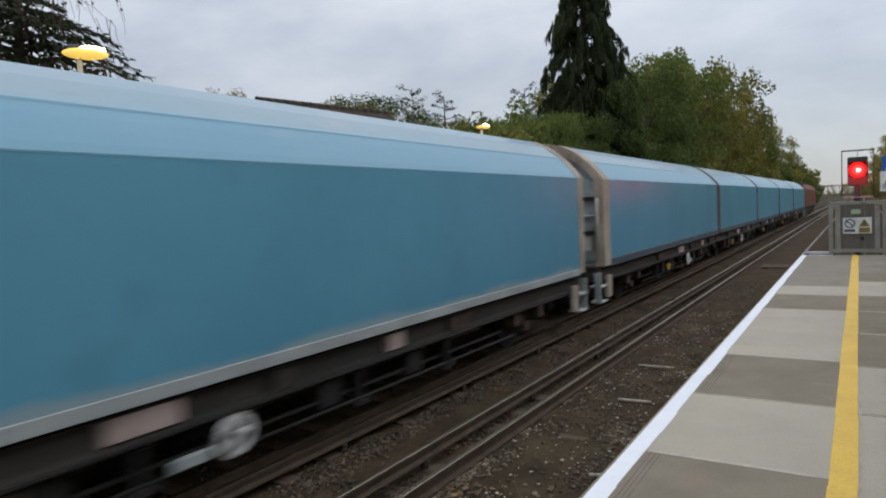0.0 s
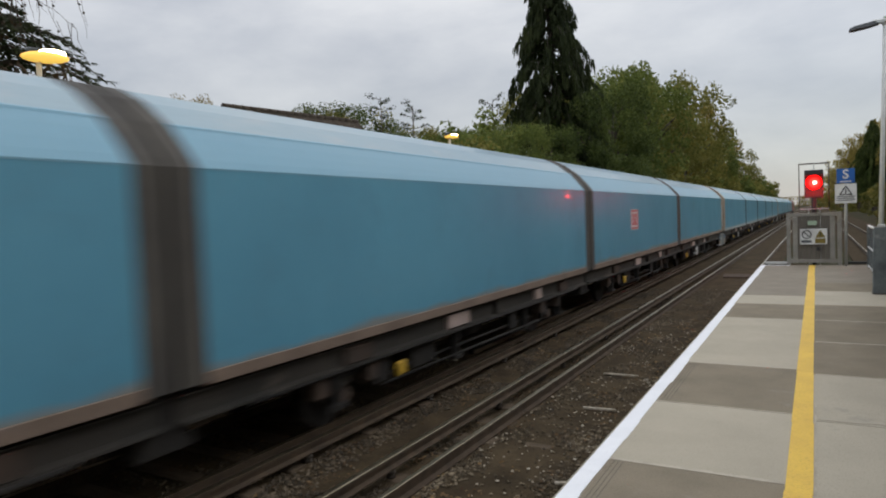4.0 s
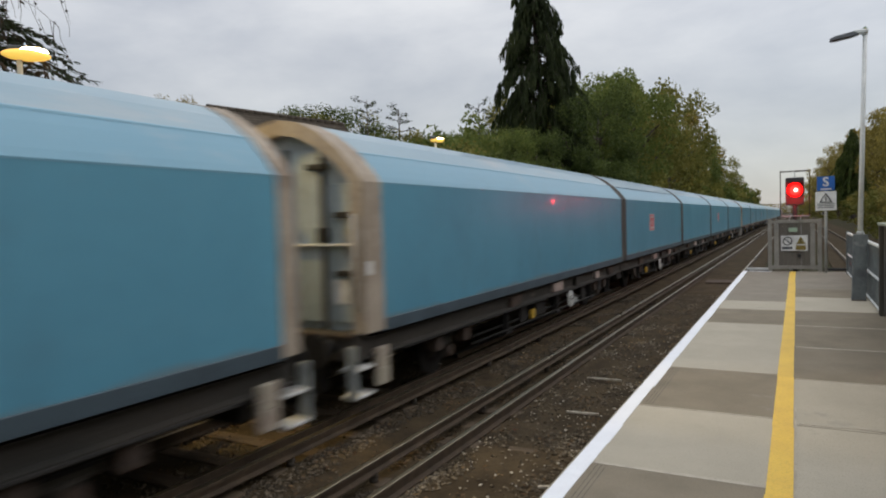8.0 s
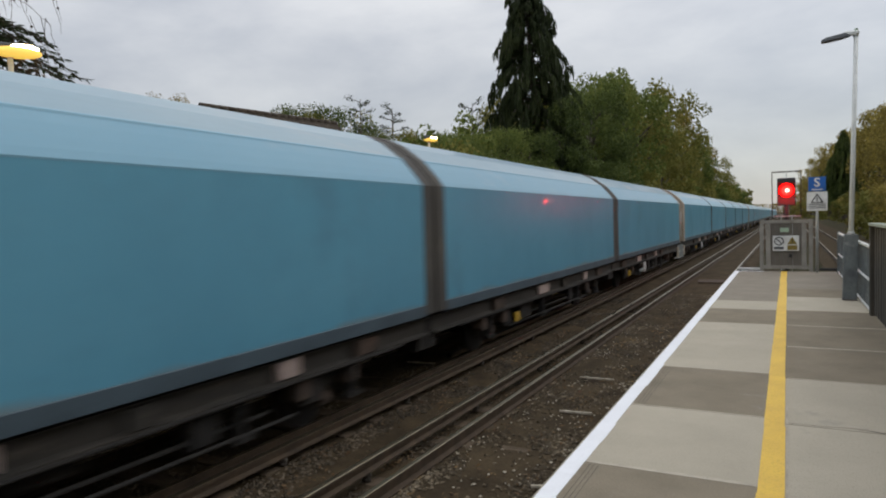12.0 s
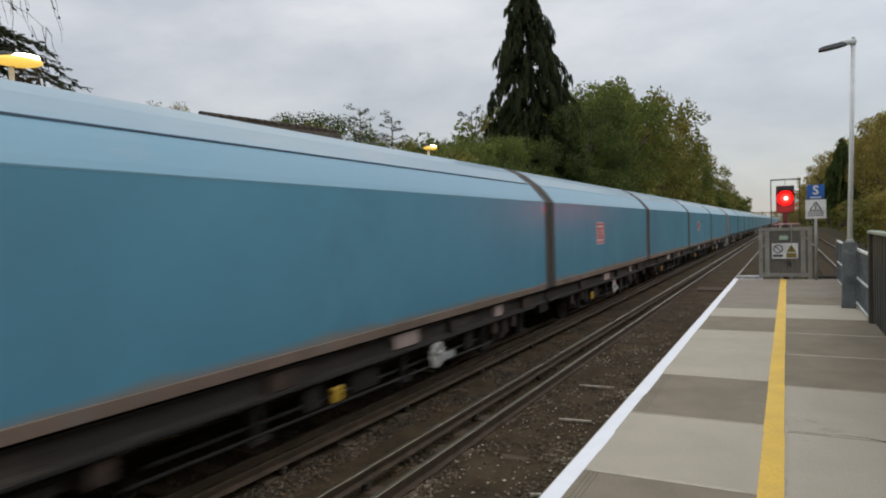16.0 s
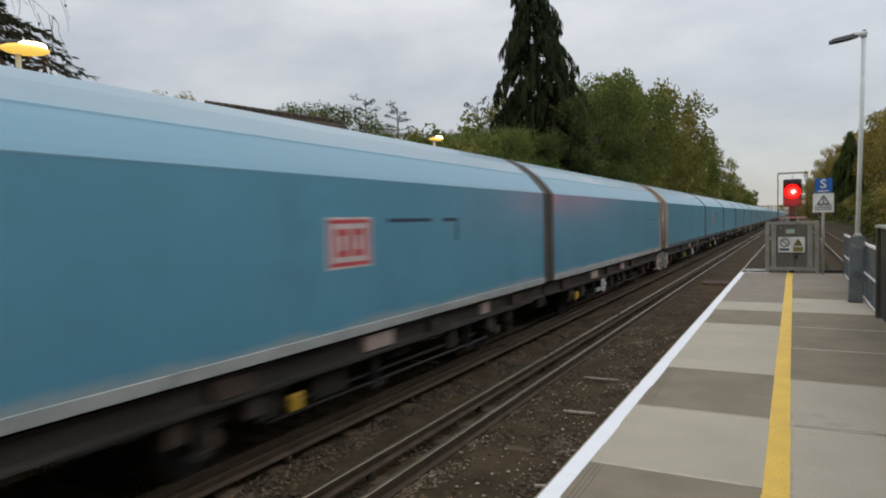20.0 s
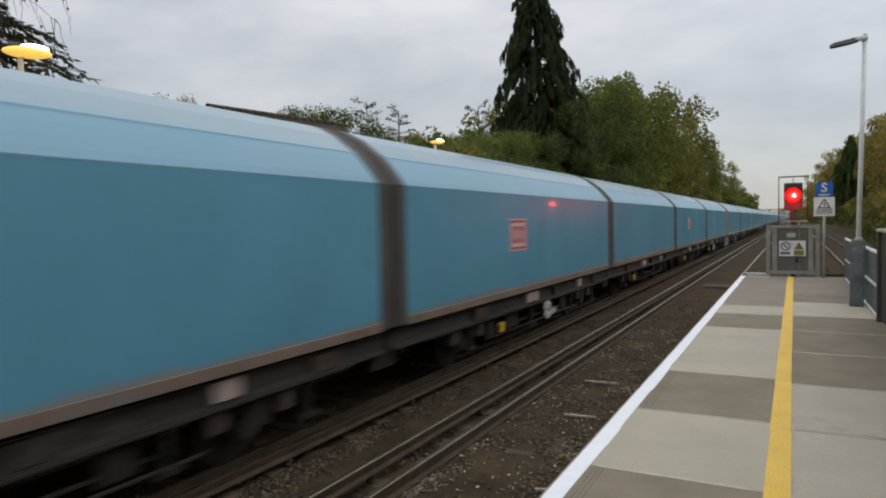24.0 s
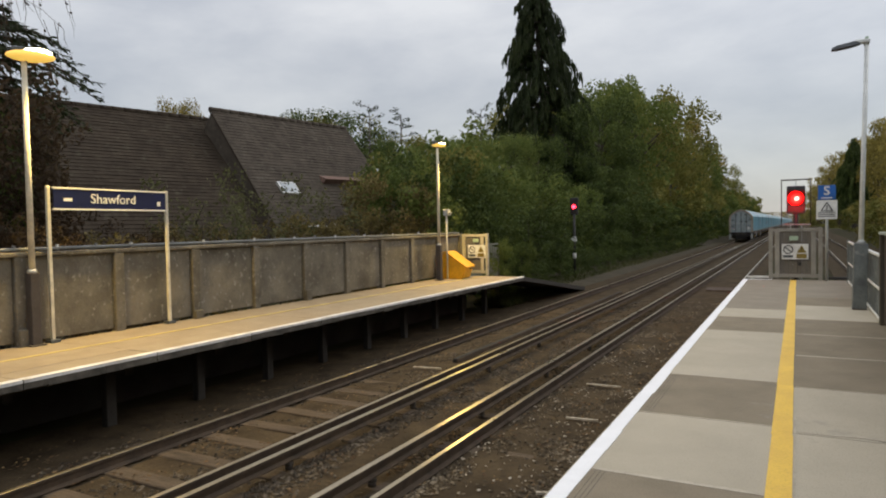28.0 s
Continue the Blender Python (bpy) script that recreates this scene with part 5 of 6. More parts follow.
g = gate(-10.48, -9.43, 20.75, 1.44, "weathered boarded platform end gate with notices by the grit bin", "gate_pale")
notices(g, -9.80, 0.82, -0.05)
g = gate(-0.68, 0.57, 21.28, 1.48, "grey boarded platform end gate with warning notices")
notices(g, -0.06, 0.80, -0.05)
part("padlock", box(0.02, 0.10, -0.09, -0.05, 0.40, 0.50, 0.01), "black", g)
for xa, xb, paint in ((-1.30, -0.73, "steel_white"), (0.66, 1.40, "signal_black")):
    fence = thing("low_barrier", pose(0, 21.3, 0), "low barrier rail with dark feet at the platform end", "barrier", "barriers by the gate")
    part("rail", box(xa, xb, -0.03, 0.03, 0.02, 0.09, 0.01), paint, fence)
    part("foot", box(xa + 0.02, xa + 0.08, -0.04, 0.04, 0, 0.03), "signal_black", fence)
    part("foot", box(xb - 0.08, xb - 0.02, -0.04, 0.04, 0, 0.03), "signal_black", fence)


def ramp_rail(xa):
    r = thing("ramp_handrail", pose(0, 0, 0), "thin grey handrail down the platform ramp", "handrail", "ramp handrails")
    part("rail", cyl((xa, 21.4, 0.05), (xa, 26.5, -0.55), 0.025, seg=8), "galv", r)
    for y in (21.4, 24.0, 26.4):
        z = 0.05 - 0.6 * (y - 21.4) / 5.1
        part("upright", cyl((xa, y, -1.1), (xa, y, z), 0.02, seg=6), "galv", r)


ramp_rail(-1.2)


def paling_fence():
    f = thing("paling_fence", Matrix(), "dark upright paling fence beyond the gate", "fence")
    for k in range(14):
        y = 20.9 + 0.22 * k
        part("pale", box(-10.40, -10.36, y, y + 0.16, -0.7 - 0.02 * k, 1.30 - 0.035 * k), "timber_fence", f)
    for z in (0.2, 0.95):
        part("rail", box(-10.45, -10.41, 20.85, 24.0, z, z + 0.08), "timber_fence", f)


paling_fence()


# ---- near platform things ----
def led_lamp():
    c = lamp_column(1.02, 14.55, 4.93, -1, False, "unlit grey platform lamp post beside the fence", 1.3)
    bm = bmesh.new()
    tube(bm, (0.0, 0, 4.90), (-0.02, 0, 5.0), 0.045, 0.05, 10)
    bx(bm, -0.20, 0.05, -0.06, 0.06, 4.93, 5.01, 0.02)
    part("arm", bm, "column_pale", c)
    bm = bmesh.new()
    secs = []
    for x, w, z0, z1 in ((-0.10, 0.06, 4.92, 5.0), (-0.25, 0.10, 4.89, 4.97), (-0.48, 0.11, 4.86, 4.93), (-0.56, 0.08, 4.855, 4.895)):
        secs.append([bm.verts.new(p) for p in ((x, -w, z0), (x, w, z0), (x, w * 0.7, z1), (x, -w * 0.7, z1))])
    for a, b in zip(secs, secs[1:]):
        for k in range(4):
            bm.faces.new((a[k], a[(k + 1) % 4], b[(k + 1) % 4], b[k]))
    bm.faces.new(secs[0])
    bm.faces.new(secs[-1][::-1])
    bmesh.ops.recalc_face_normals(bm, faces=bm.faces)
    part("lantern", bm, "grey_paint", c, "slim unlit lantern head")
    part("light_sensor", cyl((0.0, 0, 5.01), (0.0, 0, 5.05), 0.03, seg=8), "sign_green", c)


led_lamp()


def rail_fence():
    f = thing("platform_fence", Matrix(), "open steel fence with three worn pale rails and dark bars", "fence", "fences of the near platform")
    ys = [20.6, 18.0, 15.4, 12.62]
    for y in ys[:-1]:
        part("fence_post", box(1.17, 1.25, y - 0.04, y + 0.04, 0, 1.13, 0.01), "fence_steel", f)
    for a, b in zip(ys, ys[1:]):
        for z, t in ((1.08, 0.05), (0.53, 0.05), (0.04, 0.045)):
            part("rail", box(1.18, 1.235, b + 0.04, a - 0.04, z - t / 2, z + t / 2, 0.01), "column_pale", f, "worn pale rail")
        for k in range(15):
            y = b + 0.1 + (a - b - 0.2) * (k + 0.5) / 15
            part("bar", box(1.195, 1.22, y - 0.04, y + 0.04, 0.06, 1.06), "fence_steel", f)
    g = thing("boarded_fence", Matrix(), "dark close-boarded fence with a pale capping rail", "fence", "fences of the near platform")
    for y in (12.5, 10.1, 7.7, 5.3, 2.9, 0.5, -1.9):
        part("fence_post", box(1.15, 1.29, y - 0.07, y + 0.07, 0, 1.44, 0.012), "gate_dark", g)
    n = 96
    for k in range(n):
        y = -1.8 + 14.2 * k / n
        part("board", box(1.20 + 0.008 * (k % 2), 1.225 + 0.008 * (k % 2), y + 0.003, y + 14.2 / n - 0.003, 0.04, 1.42), "gate_dark", g)
    part("capping", box(1.14, 1.30, -1.97, 12.58, 1.44, 1.485, 0.008), "cap_green", g, "pale green-grey capping rail")
    return f


rail_fence()


def stop_sign():
    s = thing("platform_stop_sign", pose(0.71, 20.9, 0), "blue and white sign plates on a grey post", "sign")
    part("post", cyl((0, 0, 0), (0, 0, 2.6), 0.035, seg=10), "galv", s)
    blue = part("blue_plate", box(-0.21, 0.21, -0.055, -0.04, 2.24, 2.63, 0.005), "sign_blue", s, "blue plate with a white letter")
    letters("S", 0.34, Matrix.Translation((0, -0.058, 2.47)) @ Euler((radians(90), 0, 0)).to_matrix().to_4x4(), "sign_white", blue)
    part("text_bar", box(-0.13, 0.13, -0.059, -0.055, 2.27, 2.30), "sign_white", blue)
    w = part("white_plate", box(-0.25, 0.25, -0.055, -0.04, 1.70, 2.22, 0.005), "sign_white", s, "white plate with a warning triangle")
    tri = bmesh.new()
    for a, b in (((-0.14, 1.93), (0, 2.16)), ((0.14, 1.93), (0, 2.16)), ((-0.14, 1.93), (0.14, 1.93))):
        tube(tri, (a[0], -0.058, a[1]), (b[0], -0.058, b[1]), 0.013, seg=5)
    bx(tri, -0.012, 0.012, -0.062, -0.056, 1.96, 2.08)
    part("warning_triangle", tri, "black", w)
    for z in (1.87, 1.82, 1.77):
        part("text_bar", box(-0.2, 0.2, -0.059, -0.055, z, z + 0.022), "grey_paint", w)


stop_sign()


def main_signal():
    y = 30.0
    s = thing("railway_signal", pose(-0.05, y, -1.0), "colour light railway signal showing red beyond the platform end", "signal")
    part("post", cyl((0, 0, 0), (0, 0, 3.9), 0.09, seg=12), "signal_black", s)
    part("base", box(-0.25, 0.25, -0.25, 0.25, 0, 0.25, 0.02), "conc_dark", s)
    part("backboard", box(-0.33, 0.33, -0.10, -0.06, 2.95, 4.05, 0.03), "signal_board", s)
    part("head", box(-0.25, 0.25, -0.06, 0.2, 3.05, 4.0, 0.03), "signal_black", s)
    part("hood", box(-0.31, 0.31, -0.42, -0.10, 3.84, 3.865), "signal_black", s)
    for x in (-0.31, 0.295):
        part("hood_side", box(x, x + 0.015, -0.36, -0.10, 3.4, 3.84), "signal_black", s)
    part("lens_ring", cyl((0, -0.10, 3.56), (0, -0.13, 3.56), 0.305, 0.30, 22), "signal_black", s)
    # lens drawn oversize in brighter steps, standing in for its glare
    lens = part("lens", cyl((0, -0.13, 3.56), (0, -0.16, 3.56), 0.285, 0.26, 22), "signal_red", s, "glowing red lens")
    part("lens_centre", cyl((0.01, -0.161, 3.55), (0.01, -0.175, 3.55), 0.19, 0.15, 18), "signal_mid", lens, "brighter middle of the lens")
    part("lens_core", cyl((0.03, -0.176, 3.55), (0.03, -0.19, 3.55), 0.075, 0.04, 14), "signal_core", lens, "bright centre of the lens")
    # added red lamp before the head reddens board and hood, imitating lens glare
    red = new("signal_glare_light", bpy.data.lights.new("signal_glare_light", "POINT"))
    red.data.energy, red.data.color, red.data.shadow_soft_size = 55.0, (1.0, 0.01, 0.008), 0.08
    red.matrix_world = s.matrix_basis @ Matrix.Translation((0, -0.5, 3.5))
    part("platform", box(-0.52, 0.52, -0.1, 0.6, 2.5, 2.54), "galv", s)
    for x in (-0.52, 0.52):
        for yy in (0.0, 0.6):
            part("cage_upright", cyl((x, yy, 2.5), (x, yy, 4.32), 0.013, seg=6), "rail_rust", s, "thin steel cage bar")
    for z in (4.32,):
        for a, b in (((-0.52, 0.0), (0.52, 0.0)), ((-0.52, 0.6), (0.52, 0.6)), ((-0.52, 0.0), (-0.52, 0.6)), ((0.52, 0.0), (0.52, 0.6))):
            part("cage_rail", cyl((a[0], a[1], z), (b[0], b[1], z), 0.015, seg=6), "rail_rust", s, "thin steel cage bar")
    part("cage_upright", cyl((0, 0.6, 4.0), (0, 0.6, 4.32), 0.015, seg=6), "galv", s)
    part("ladder_side", cyl((-0.2, 0.62, 0), (-0.2, 0.62, 2.5), 0.02, seg=6), "galv", s)
    part("ladder_side", cyl((0.2, 0.62, 0), (0.2, 0.62, 2.5), 0.02, seg=6), "galv", s)
    for k in range(8):
        part("rung", cyl((-0.2, 0.62, 0.3 + 0.28 * k), (0.2, 0.62, 0.3 + 0.28 * k), 0.012, seg=6), "galv", s)


main_signal()


def far_signal():
    s = thing("railway_signal", pose(-10.35, 33.9, -1.25), "slim railway signal showing a small red light among the trees", "signal")
    part("post", cyl((0, 0, 0), (0, 0, 3.5), 0.065, seg=10), "signal_black", s)
    for z0, z1 in ((1.15, 1.45), (2.05, 2.2), (2.25, 2.3)):
        part("white_band", cyl((0, 0, z0), (0, 0, z1), 0.10, seg=10), "sign_white", s)
    part("head", box(-0.20, 0.20, -0.05, 0.15, 3.45, 4.35, 0.04), "signal_black", s)
    m = Matrix.Translation((0.03, -0.06, 3.88))
    part("lens", cyl((0.0, -0.05, 3.87), (0.02, -0.09, 3.87), 0.11, 0.10, 16), "signal_dim", s, "small glowing red lens")
    part("plate", box(-0.16, 0.16, -0.10, -0.07, 2.05, 2.2), "sign_white", s)


far_signal()


# ---- the house behind the wall ----
def roof_plane(name, a, b, run, drop, courses, parent, clay="tile"):
    """Tiled slope: ridge from a to b, falling away to the track side by run over drop, laid in stepped courses."""
    a, b = Vector(a), Vector(b)
    along = (b - a).normalized()
    down = Vector((-along.y, along.x, 0))
    if down.x < 0:
        down = -down
    fall = down * run + Vector((0, 0, -drop))
    nrm = along.cross(fall).normalized()
    if nrm.z < 0:
        nrm = -nrm
    vs, fs = [], []
    rng = random.Random(2)
    w = (b - a).length
    cols = int(w / 0.33)
    for k in range(courses):
        p0, p1 = a + fall * (k / courses), a + fall * ((k + 1.12) / courses)
        for i in range(cols):
            u0, u1 = w * i / cols + 0.004, w * (i + 1) / cols - 0.004
            lift = rng.uniform(0.0, 0.02)
            n0 = len(vs)
            for p, u, h in ((p0, u0, 0.005), (p0, u1, 0.005), (p1, u1, 0.02 + lift), (p1, u0, 0.02 + lift * 0.8), (p1, u1, 0.01), (p1, u0, 0.01)):
                vs.append(tuple(p + along * u + nrm * h))
            fs += [(n0, n0 + 1, n0 + 2, n0 + 3), (n0 + 3, n0 + 2, n0 + 4, n0 + 5)]
    slope = raw(name, vs, fs, clay, parent, "dark brown tiled slope laid in courses")
    under = bmesh.new()
    q = [a, b, b + fall, a + fall]
    lo = [under.verts.new(p - nrm * 0.02) for p in q]
    hi = [under.verts.new(p - nrm * 0.09) for p in q]
    under.faces.new(lo)
    under.faces.new(hi[::-1])
    for k in range(4):
        under.faces.new((lo[k], lo[(k + 1) % 4], hi[(k + 1) % 4], hi[k]))
    part("roof_deck", under, "tile", slope)
    ridge = bmesh.new()
    n = int(w / 0.45)
    for k in range(n):
        tube(ridge, a + along * (w * k / n), a + along * (w * (k + 0.97) / n), 0.12, 0.115, 8)
    part("ridge_tiles", ridge, clay, slope)
    return a, along, fall, nrm


def house():
    h = thing("house", Matrix(), "large house with steep dark brown tiled roofs behind the wall", "house")
    roof_plane("roof", (-27.2, 8.6, 6.84), (-23.6, 21.6, 6.76), 6.6, 6.5, 46, h)
    a, along, fall, nrm = roof_plane("roof", (-22.52, 20.7, 7.0), (-21.1, 28.6, 7.0), 5.6, 6.6, 46, h, "tile_grey")
    bm = bmesh.new()
    bx(bm, -27.0, -20.0, 9.5, 21.5, -1.2, 1.0)
    part("wall", bm, "house_wall", h)
    part("wall", box(-24.5, -16.9, 21.0, 27.5, -1.2, 1.2), "house_wall", h)
    gable = bmesh.new()
    p = [a, a + fall * 0.98, a + Vector((-5.0, 1.0, -6.4))]
    gable.faces.new([gable.verts.new(v + along * 0.1) for v in p])
    gable.faces.new([gable.verts.new(v + along * 0.3) for v in p][::-1])
    part("gable", gable, "tile_grey", h)
    # skylight in the second slope
    for u, d0, d1, w in ((1.25, 0.50, 0.575, 0.95),):
        o = a + along * u
        fr = bmesh.new()
        q = [o + fall * d0, o + fall * d0 + along * w, o + fall * d1 + along * w, o + fall * d1]
        lo = [fr.verts.new(v + nrm * 0.02) for v in q]
        hi = [fr.verts.new(v + nrm * 0.10) for v in q]
        fr.faces.new(hi)
        for k in range(4):
            fr.faces.new((lo[k], lo[(k + 1) % 4], hi[(k + 1) % 4], hi[k]))
        sk = part("skylight", fr, "steel_white", h, "white framed skylight")
        gl = bmesh.new()
        c0 = sum(q, Vector()) / 4
        gl.faces.new([gl.verts.new(c0 + (v - c0) * 0.82 + nrm * 0.106) for v in q])
        part("pane", gl, "glass", sk)
    # eave of a low dormer
    o = a + along * 4.0
    bm = bmesh.new()
    q = [o + fall * 0.43, o + fall * 0.43 + along * 2.3, o + fall * 0.49 + along * 2.4, o + fall * 0.49 - along * 0.1]
    lo, hi = [bm.verts.new(v) for v in q], [bm.verts.new(v + nrm * e) for v, e in zip(q, (0.02, 0.02, 0.34, 0.34))]
    bm.faces.new(hi)
    for k in range(4):
        bm.faces.new((lo[k], lo[(k + 1) % 4], hi[(k + 1) % 4], hi[k]))
    bmesh.ops.recalc_face_normals(bm, faces=bm.faces)
    part("dormer_eave", bm, "house_wall", h, "brown eave of a low dormer")
    for k in range(6):
        o = a + along * (0.5 + 0.46 * k)
        bm = bmesh.new()
        q = [o + fall * 0.785, o + fall * 0.785 + along * 0.34, o + fall * 0.80 + along * 0.34, o + fall * 0.80]
        hi, lo = [bm.verts.new(v + nrm * 0.10) for v in q], [bm.verts.new(v + nrm * 0.05) for v in q]
        bm.faces.new(hi)
        for i in range(4):
            bm.faces.new((lo[i], lo[(i + 1) % 4], hi[(i + 1) % 4], hi[i]))
        part("flashing", bm, "steel_white", h, "pale flashing piece")
    return h


house()


# ---- trees and shrubs ----
def leaf_cloud(rng, centres, radii, per, size, flat=0.8):
    """Leaves as small bent cards in clumps: vertices and faces."""
    vs, fs = [], []
    for c, r in zip(centres, radii):
        n = max(6, int(per * r * r))
        d = rng.randn(n, 3)
        d /= np.linalg.norm(d, axis=1)[:, None]
        p = c + d * (r * (0.55 + 0.5 * rng.rand(n, 1))) * np.array([1, 1, flat])
        nrm = d + rng.randn(n, 3) * 0.6
        nrm /= np.linalg.norm(nrm, axis=1)[:, None]
        t = np.cross(nrm, rng.randn(n, 3))
        t /= np.linalg.norm(t, axis=1)[:, None]
        b = np.cross(nrm, t)
        s = size * (0.6 + 0.8 * rng.rand(n, 1))
        k = len(vs)
        quad = np.stack([p - t * s, p - b * s * 0.6 - nrm * s * 0.15, p + t * s, p + b * s * 0.6 - nrm * s * 0.15], 1)
        vs += quad.reshape(-1, 3).tolist()
        fs += [(k + 4 * i, k + 4 * i + 1, k + 4 * i + 2, k + 4 * i + 3) for i in range(n)]
    return vs, fs


def limbs(bm, rng, h, r, spread, count, base=0.25):
    top = Vector((rng.uniform(-0.3, 0.3), rng.uniform(-0.3, 0.3), h * 0.82))
    mid = Vector((rng.uniform(-0.2, 0.2), rng.uniform(-0.2, 0.2), h * 0.4))
    tube(bm, (0, 0, -0.4), mid, r, r * 0.7, 8)
    tube(bm, mid, top, r * 0.7, r * 0.15, 7)
    for k in range(count):
        z = h * (base + 0.55 * k / count)
        a = k * 2.4 + rng.uniform(0, 1)
        s = spread * (0.9 - 0.4 * k / count)
        e = Vector((s * math.cos(a), s * math.sin(a), z + s * rng.uniform(0.35, 0.8)))
        tube(bm, (0, 0, z), e * 0.6 + Vector((0, 0, z * 0.4)), r * 0.35, r * 0.2, 5)
        tube(bm, e * 0.6 + Vector((0, 0, z * 0.4)), e, r * 0.2, r * 0.06, 5)


def broadleaf(name, seed, h, w, material, label, clumps=70, per=26, size=0.17, low=0.12):
    rng = np.random.RandomState(seed)
    prng = random.Random(seed)
    t = thing(name, Matrix(), label, "tree" if name == "tree" else "shrub")
    bm = bmesh.new()
    limbs(bm, prng, h, (0.035 if name == "tree" else 0.012) * h, w * 0.8, 9)
    part("trunk", bm, "bark", t)
    cs, rs = [], []
    for k in range(clumps):
        u = rng.rand() ** 0.9
        z = h * (low + (0.97 - low) * u)
        env = w * (math.sin(math.pi * min(1, 0.16 + 0.84 * (1 - u)) ** 0.8) ** 0.6 if u > 0.15 else 0.75 + u)
        a = rng.rand() * math.tau
        q = env * math.sqrt(0.30 + 0.70 * rng.rand()) * (0.92 + 0.16 * math.sin(3 * a + seed))
        cs.append(np.array([q * math.cos(a), q * math.sin(a), z]))
        rs.append(w * (0.13 + 0.17 * rng.rand()))
    vs, fs = leaf_cloud(rng, cs, rs, per / (0.25 * w) ** 2 * 3.0, size)
    raw("crown", vs, fs, material, t)
    return t


def sparse_tree(seed, h, w, material, label):
    rng = np.random.RandomState(seed)
    prng = random.Random(seed)
    t = thing("tree", Matrix(), label, "tree")
    bm = bmesh.new()
    cs, rs = [], []
    tube(bm, (0, 0, -0.3), (0, 0, h * 0.95), 0.12, 0.02, 6)
    for k in range(34):
        z = h * (0.35 + 0.6 * k / 34)
        a = k * 2.4
        s = w * (1.0 - 0.55 * k / 34) * prng.uniform(0.5, 1.1)
        e = Vector((s * math.cos(a), s * math.sin(a), z + 0.4 * s))
        tube(bm, (0, 0, z), e, 0.03, 0.008, 4)
        for q in (0.6, 0.85, 1.0):
            cs.append(np.array([e.x * q, e.y * q, z + 0.4 * s * q]))
            rs.append(0.10 + 0.16 * rng.rand())
    part("trunk", bm, "bark", t)
    vs, fs = leaf_cloud(rng, cs, rs, 330, 0.065)
    raw("crown", vs, fs, material, t)
    return t


def weeping_conifer(seed, h, w, lean, label, foliage="needle"):
    """Tall conifer: boughs arch out and down, with curtains of hanging sprays, thin towards the leaning top."""
    rng = np.random.RandomState(seed)
    prng = random.Random(seed)
    t = thing("tree", Matrix(), label, "conifer")

    def shift(z):
        return lean * max(0.0, z - 8.0)

    bm = bmesh.new()
    for k in range(8):
        z0, z1 = h * 0.97 * k / 8, h * 0.97 * (k + 1) / 8
        tube(bm, shift(z0) + Vector((0, 0, z0 - 0.3 * (k == 0))), shift(z1) + Vector((0, 0, z1)), 0.40 - 0.044 * k, 0.36 - 0.044 * k, 8)
    vs, fs = [], []
    n = 300
    for k in range(n):
        u = 0.26 + 0.73 * k / n
        z = h * u
        s = min(4.1, w * (1.0 - u) ** 0.95) * (prng.uniform(0.62, 1.0) if k % 5 else prng.uniform(1.0, 1.2)) + 0.12
        a = k * 2.39996 + prng.uniform(-0.3, 0.3)
        dx, dy = math.cos(a), math.sin(a)
        o = shift(z) + Vector((0, 0, z))
        rise = prng.uniform(0.15, 0.4)
        pts = [o + Vector((dx * s * q, dy * s * q, s * (rise * math.sin(q * 2.2) - 0.75 * q ** 2.4))) for q in (0.0, 0.2, 0.4, 0.6, 0.75, 0.9, 1.0)]
        tube(bm, pts[0], pts[3], 0.05, 0.03, 4)
        tube(bm, pts[3], pts[6], 0.03, 0.01, 4)
        count = int(34 + 20 * s)
        for m in range(count):
            q = rng.uniform(0.12, 1.0) ** 0.75
            i = min(5, int(q * 6))
            f = q * 6 - i
            p = pts[i].lerp(pts[i + 1], f) + Vector((rng.uniform(-0.22, 0.22), rng.uniform(-0.22, 0.22), rng.uniform(-0.08, 0.06)))
            ln = rng.uniform(0.3, 0.75) * (0.7 + 0.7 * q) * min(1.0, 0.45 + s * 0.22)
            wd = rng.uniform(0.035, 0.085)
            b = rng.uniform(0, math.pi)
            cx, cy = wd * math.cos(b), wd * math.sin(b)
            sw = Vector((rng.uniform(-0.1, 0.1) + dx * 0.08, rng.uniform(-0.1, 0.1) + dy * 0.08, -ln))
            e = Vector((cx, cy, 0))
            k0 = len(vs)
            vs += [tuple(p - e * 0.6), tuple(p + e * 0.6), tuple(p + sw * 0.55 + e), tuple(p + sw), tuple(p + sw * 0.5 - e)]
            fs.append((k0, k0 + 1, k0 + 2, k0 + 3, k0 + 4))
    part("trunk", bm, "bark", t)
    raw("crown", vs, fs, foliage, t)
    return t


def put(template, spots, used):
    """First spot takes the template itself, the rest take copies."""
    for x, y, z, s, turn, sz in spots:
        m = Matrix.LocRotScale((x, y, z), Euler((0, 0, radians(turn))), (s, s, sz))
        if not used:
            template.matrix_basis = m
            used.append(1)
        else:
            c = copy_thing(template, Matrix())
            c.matrix_basis = m


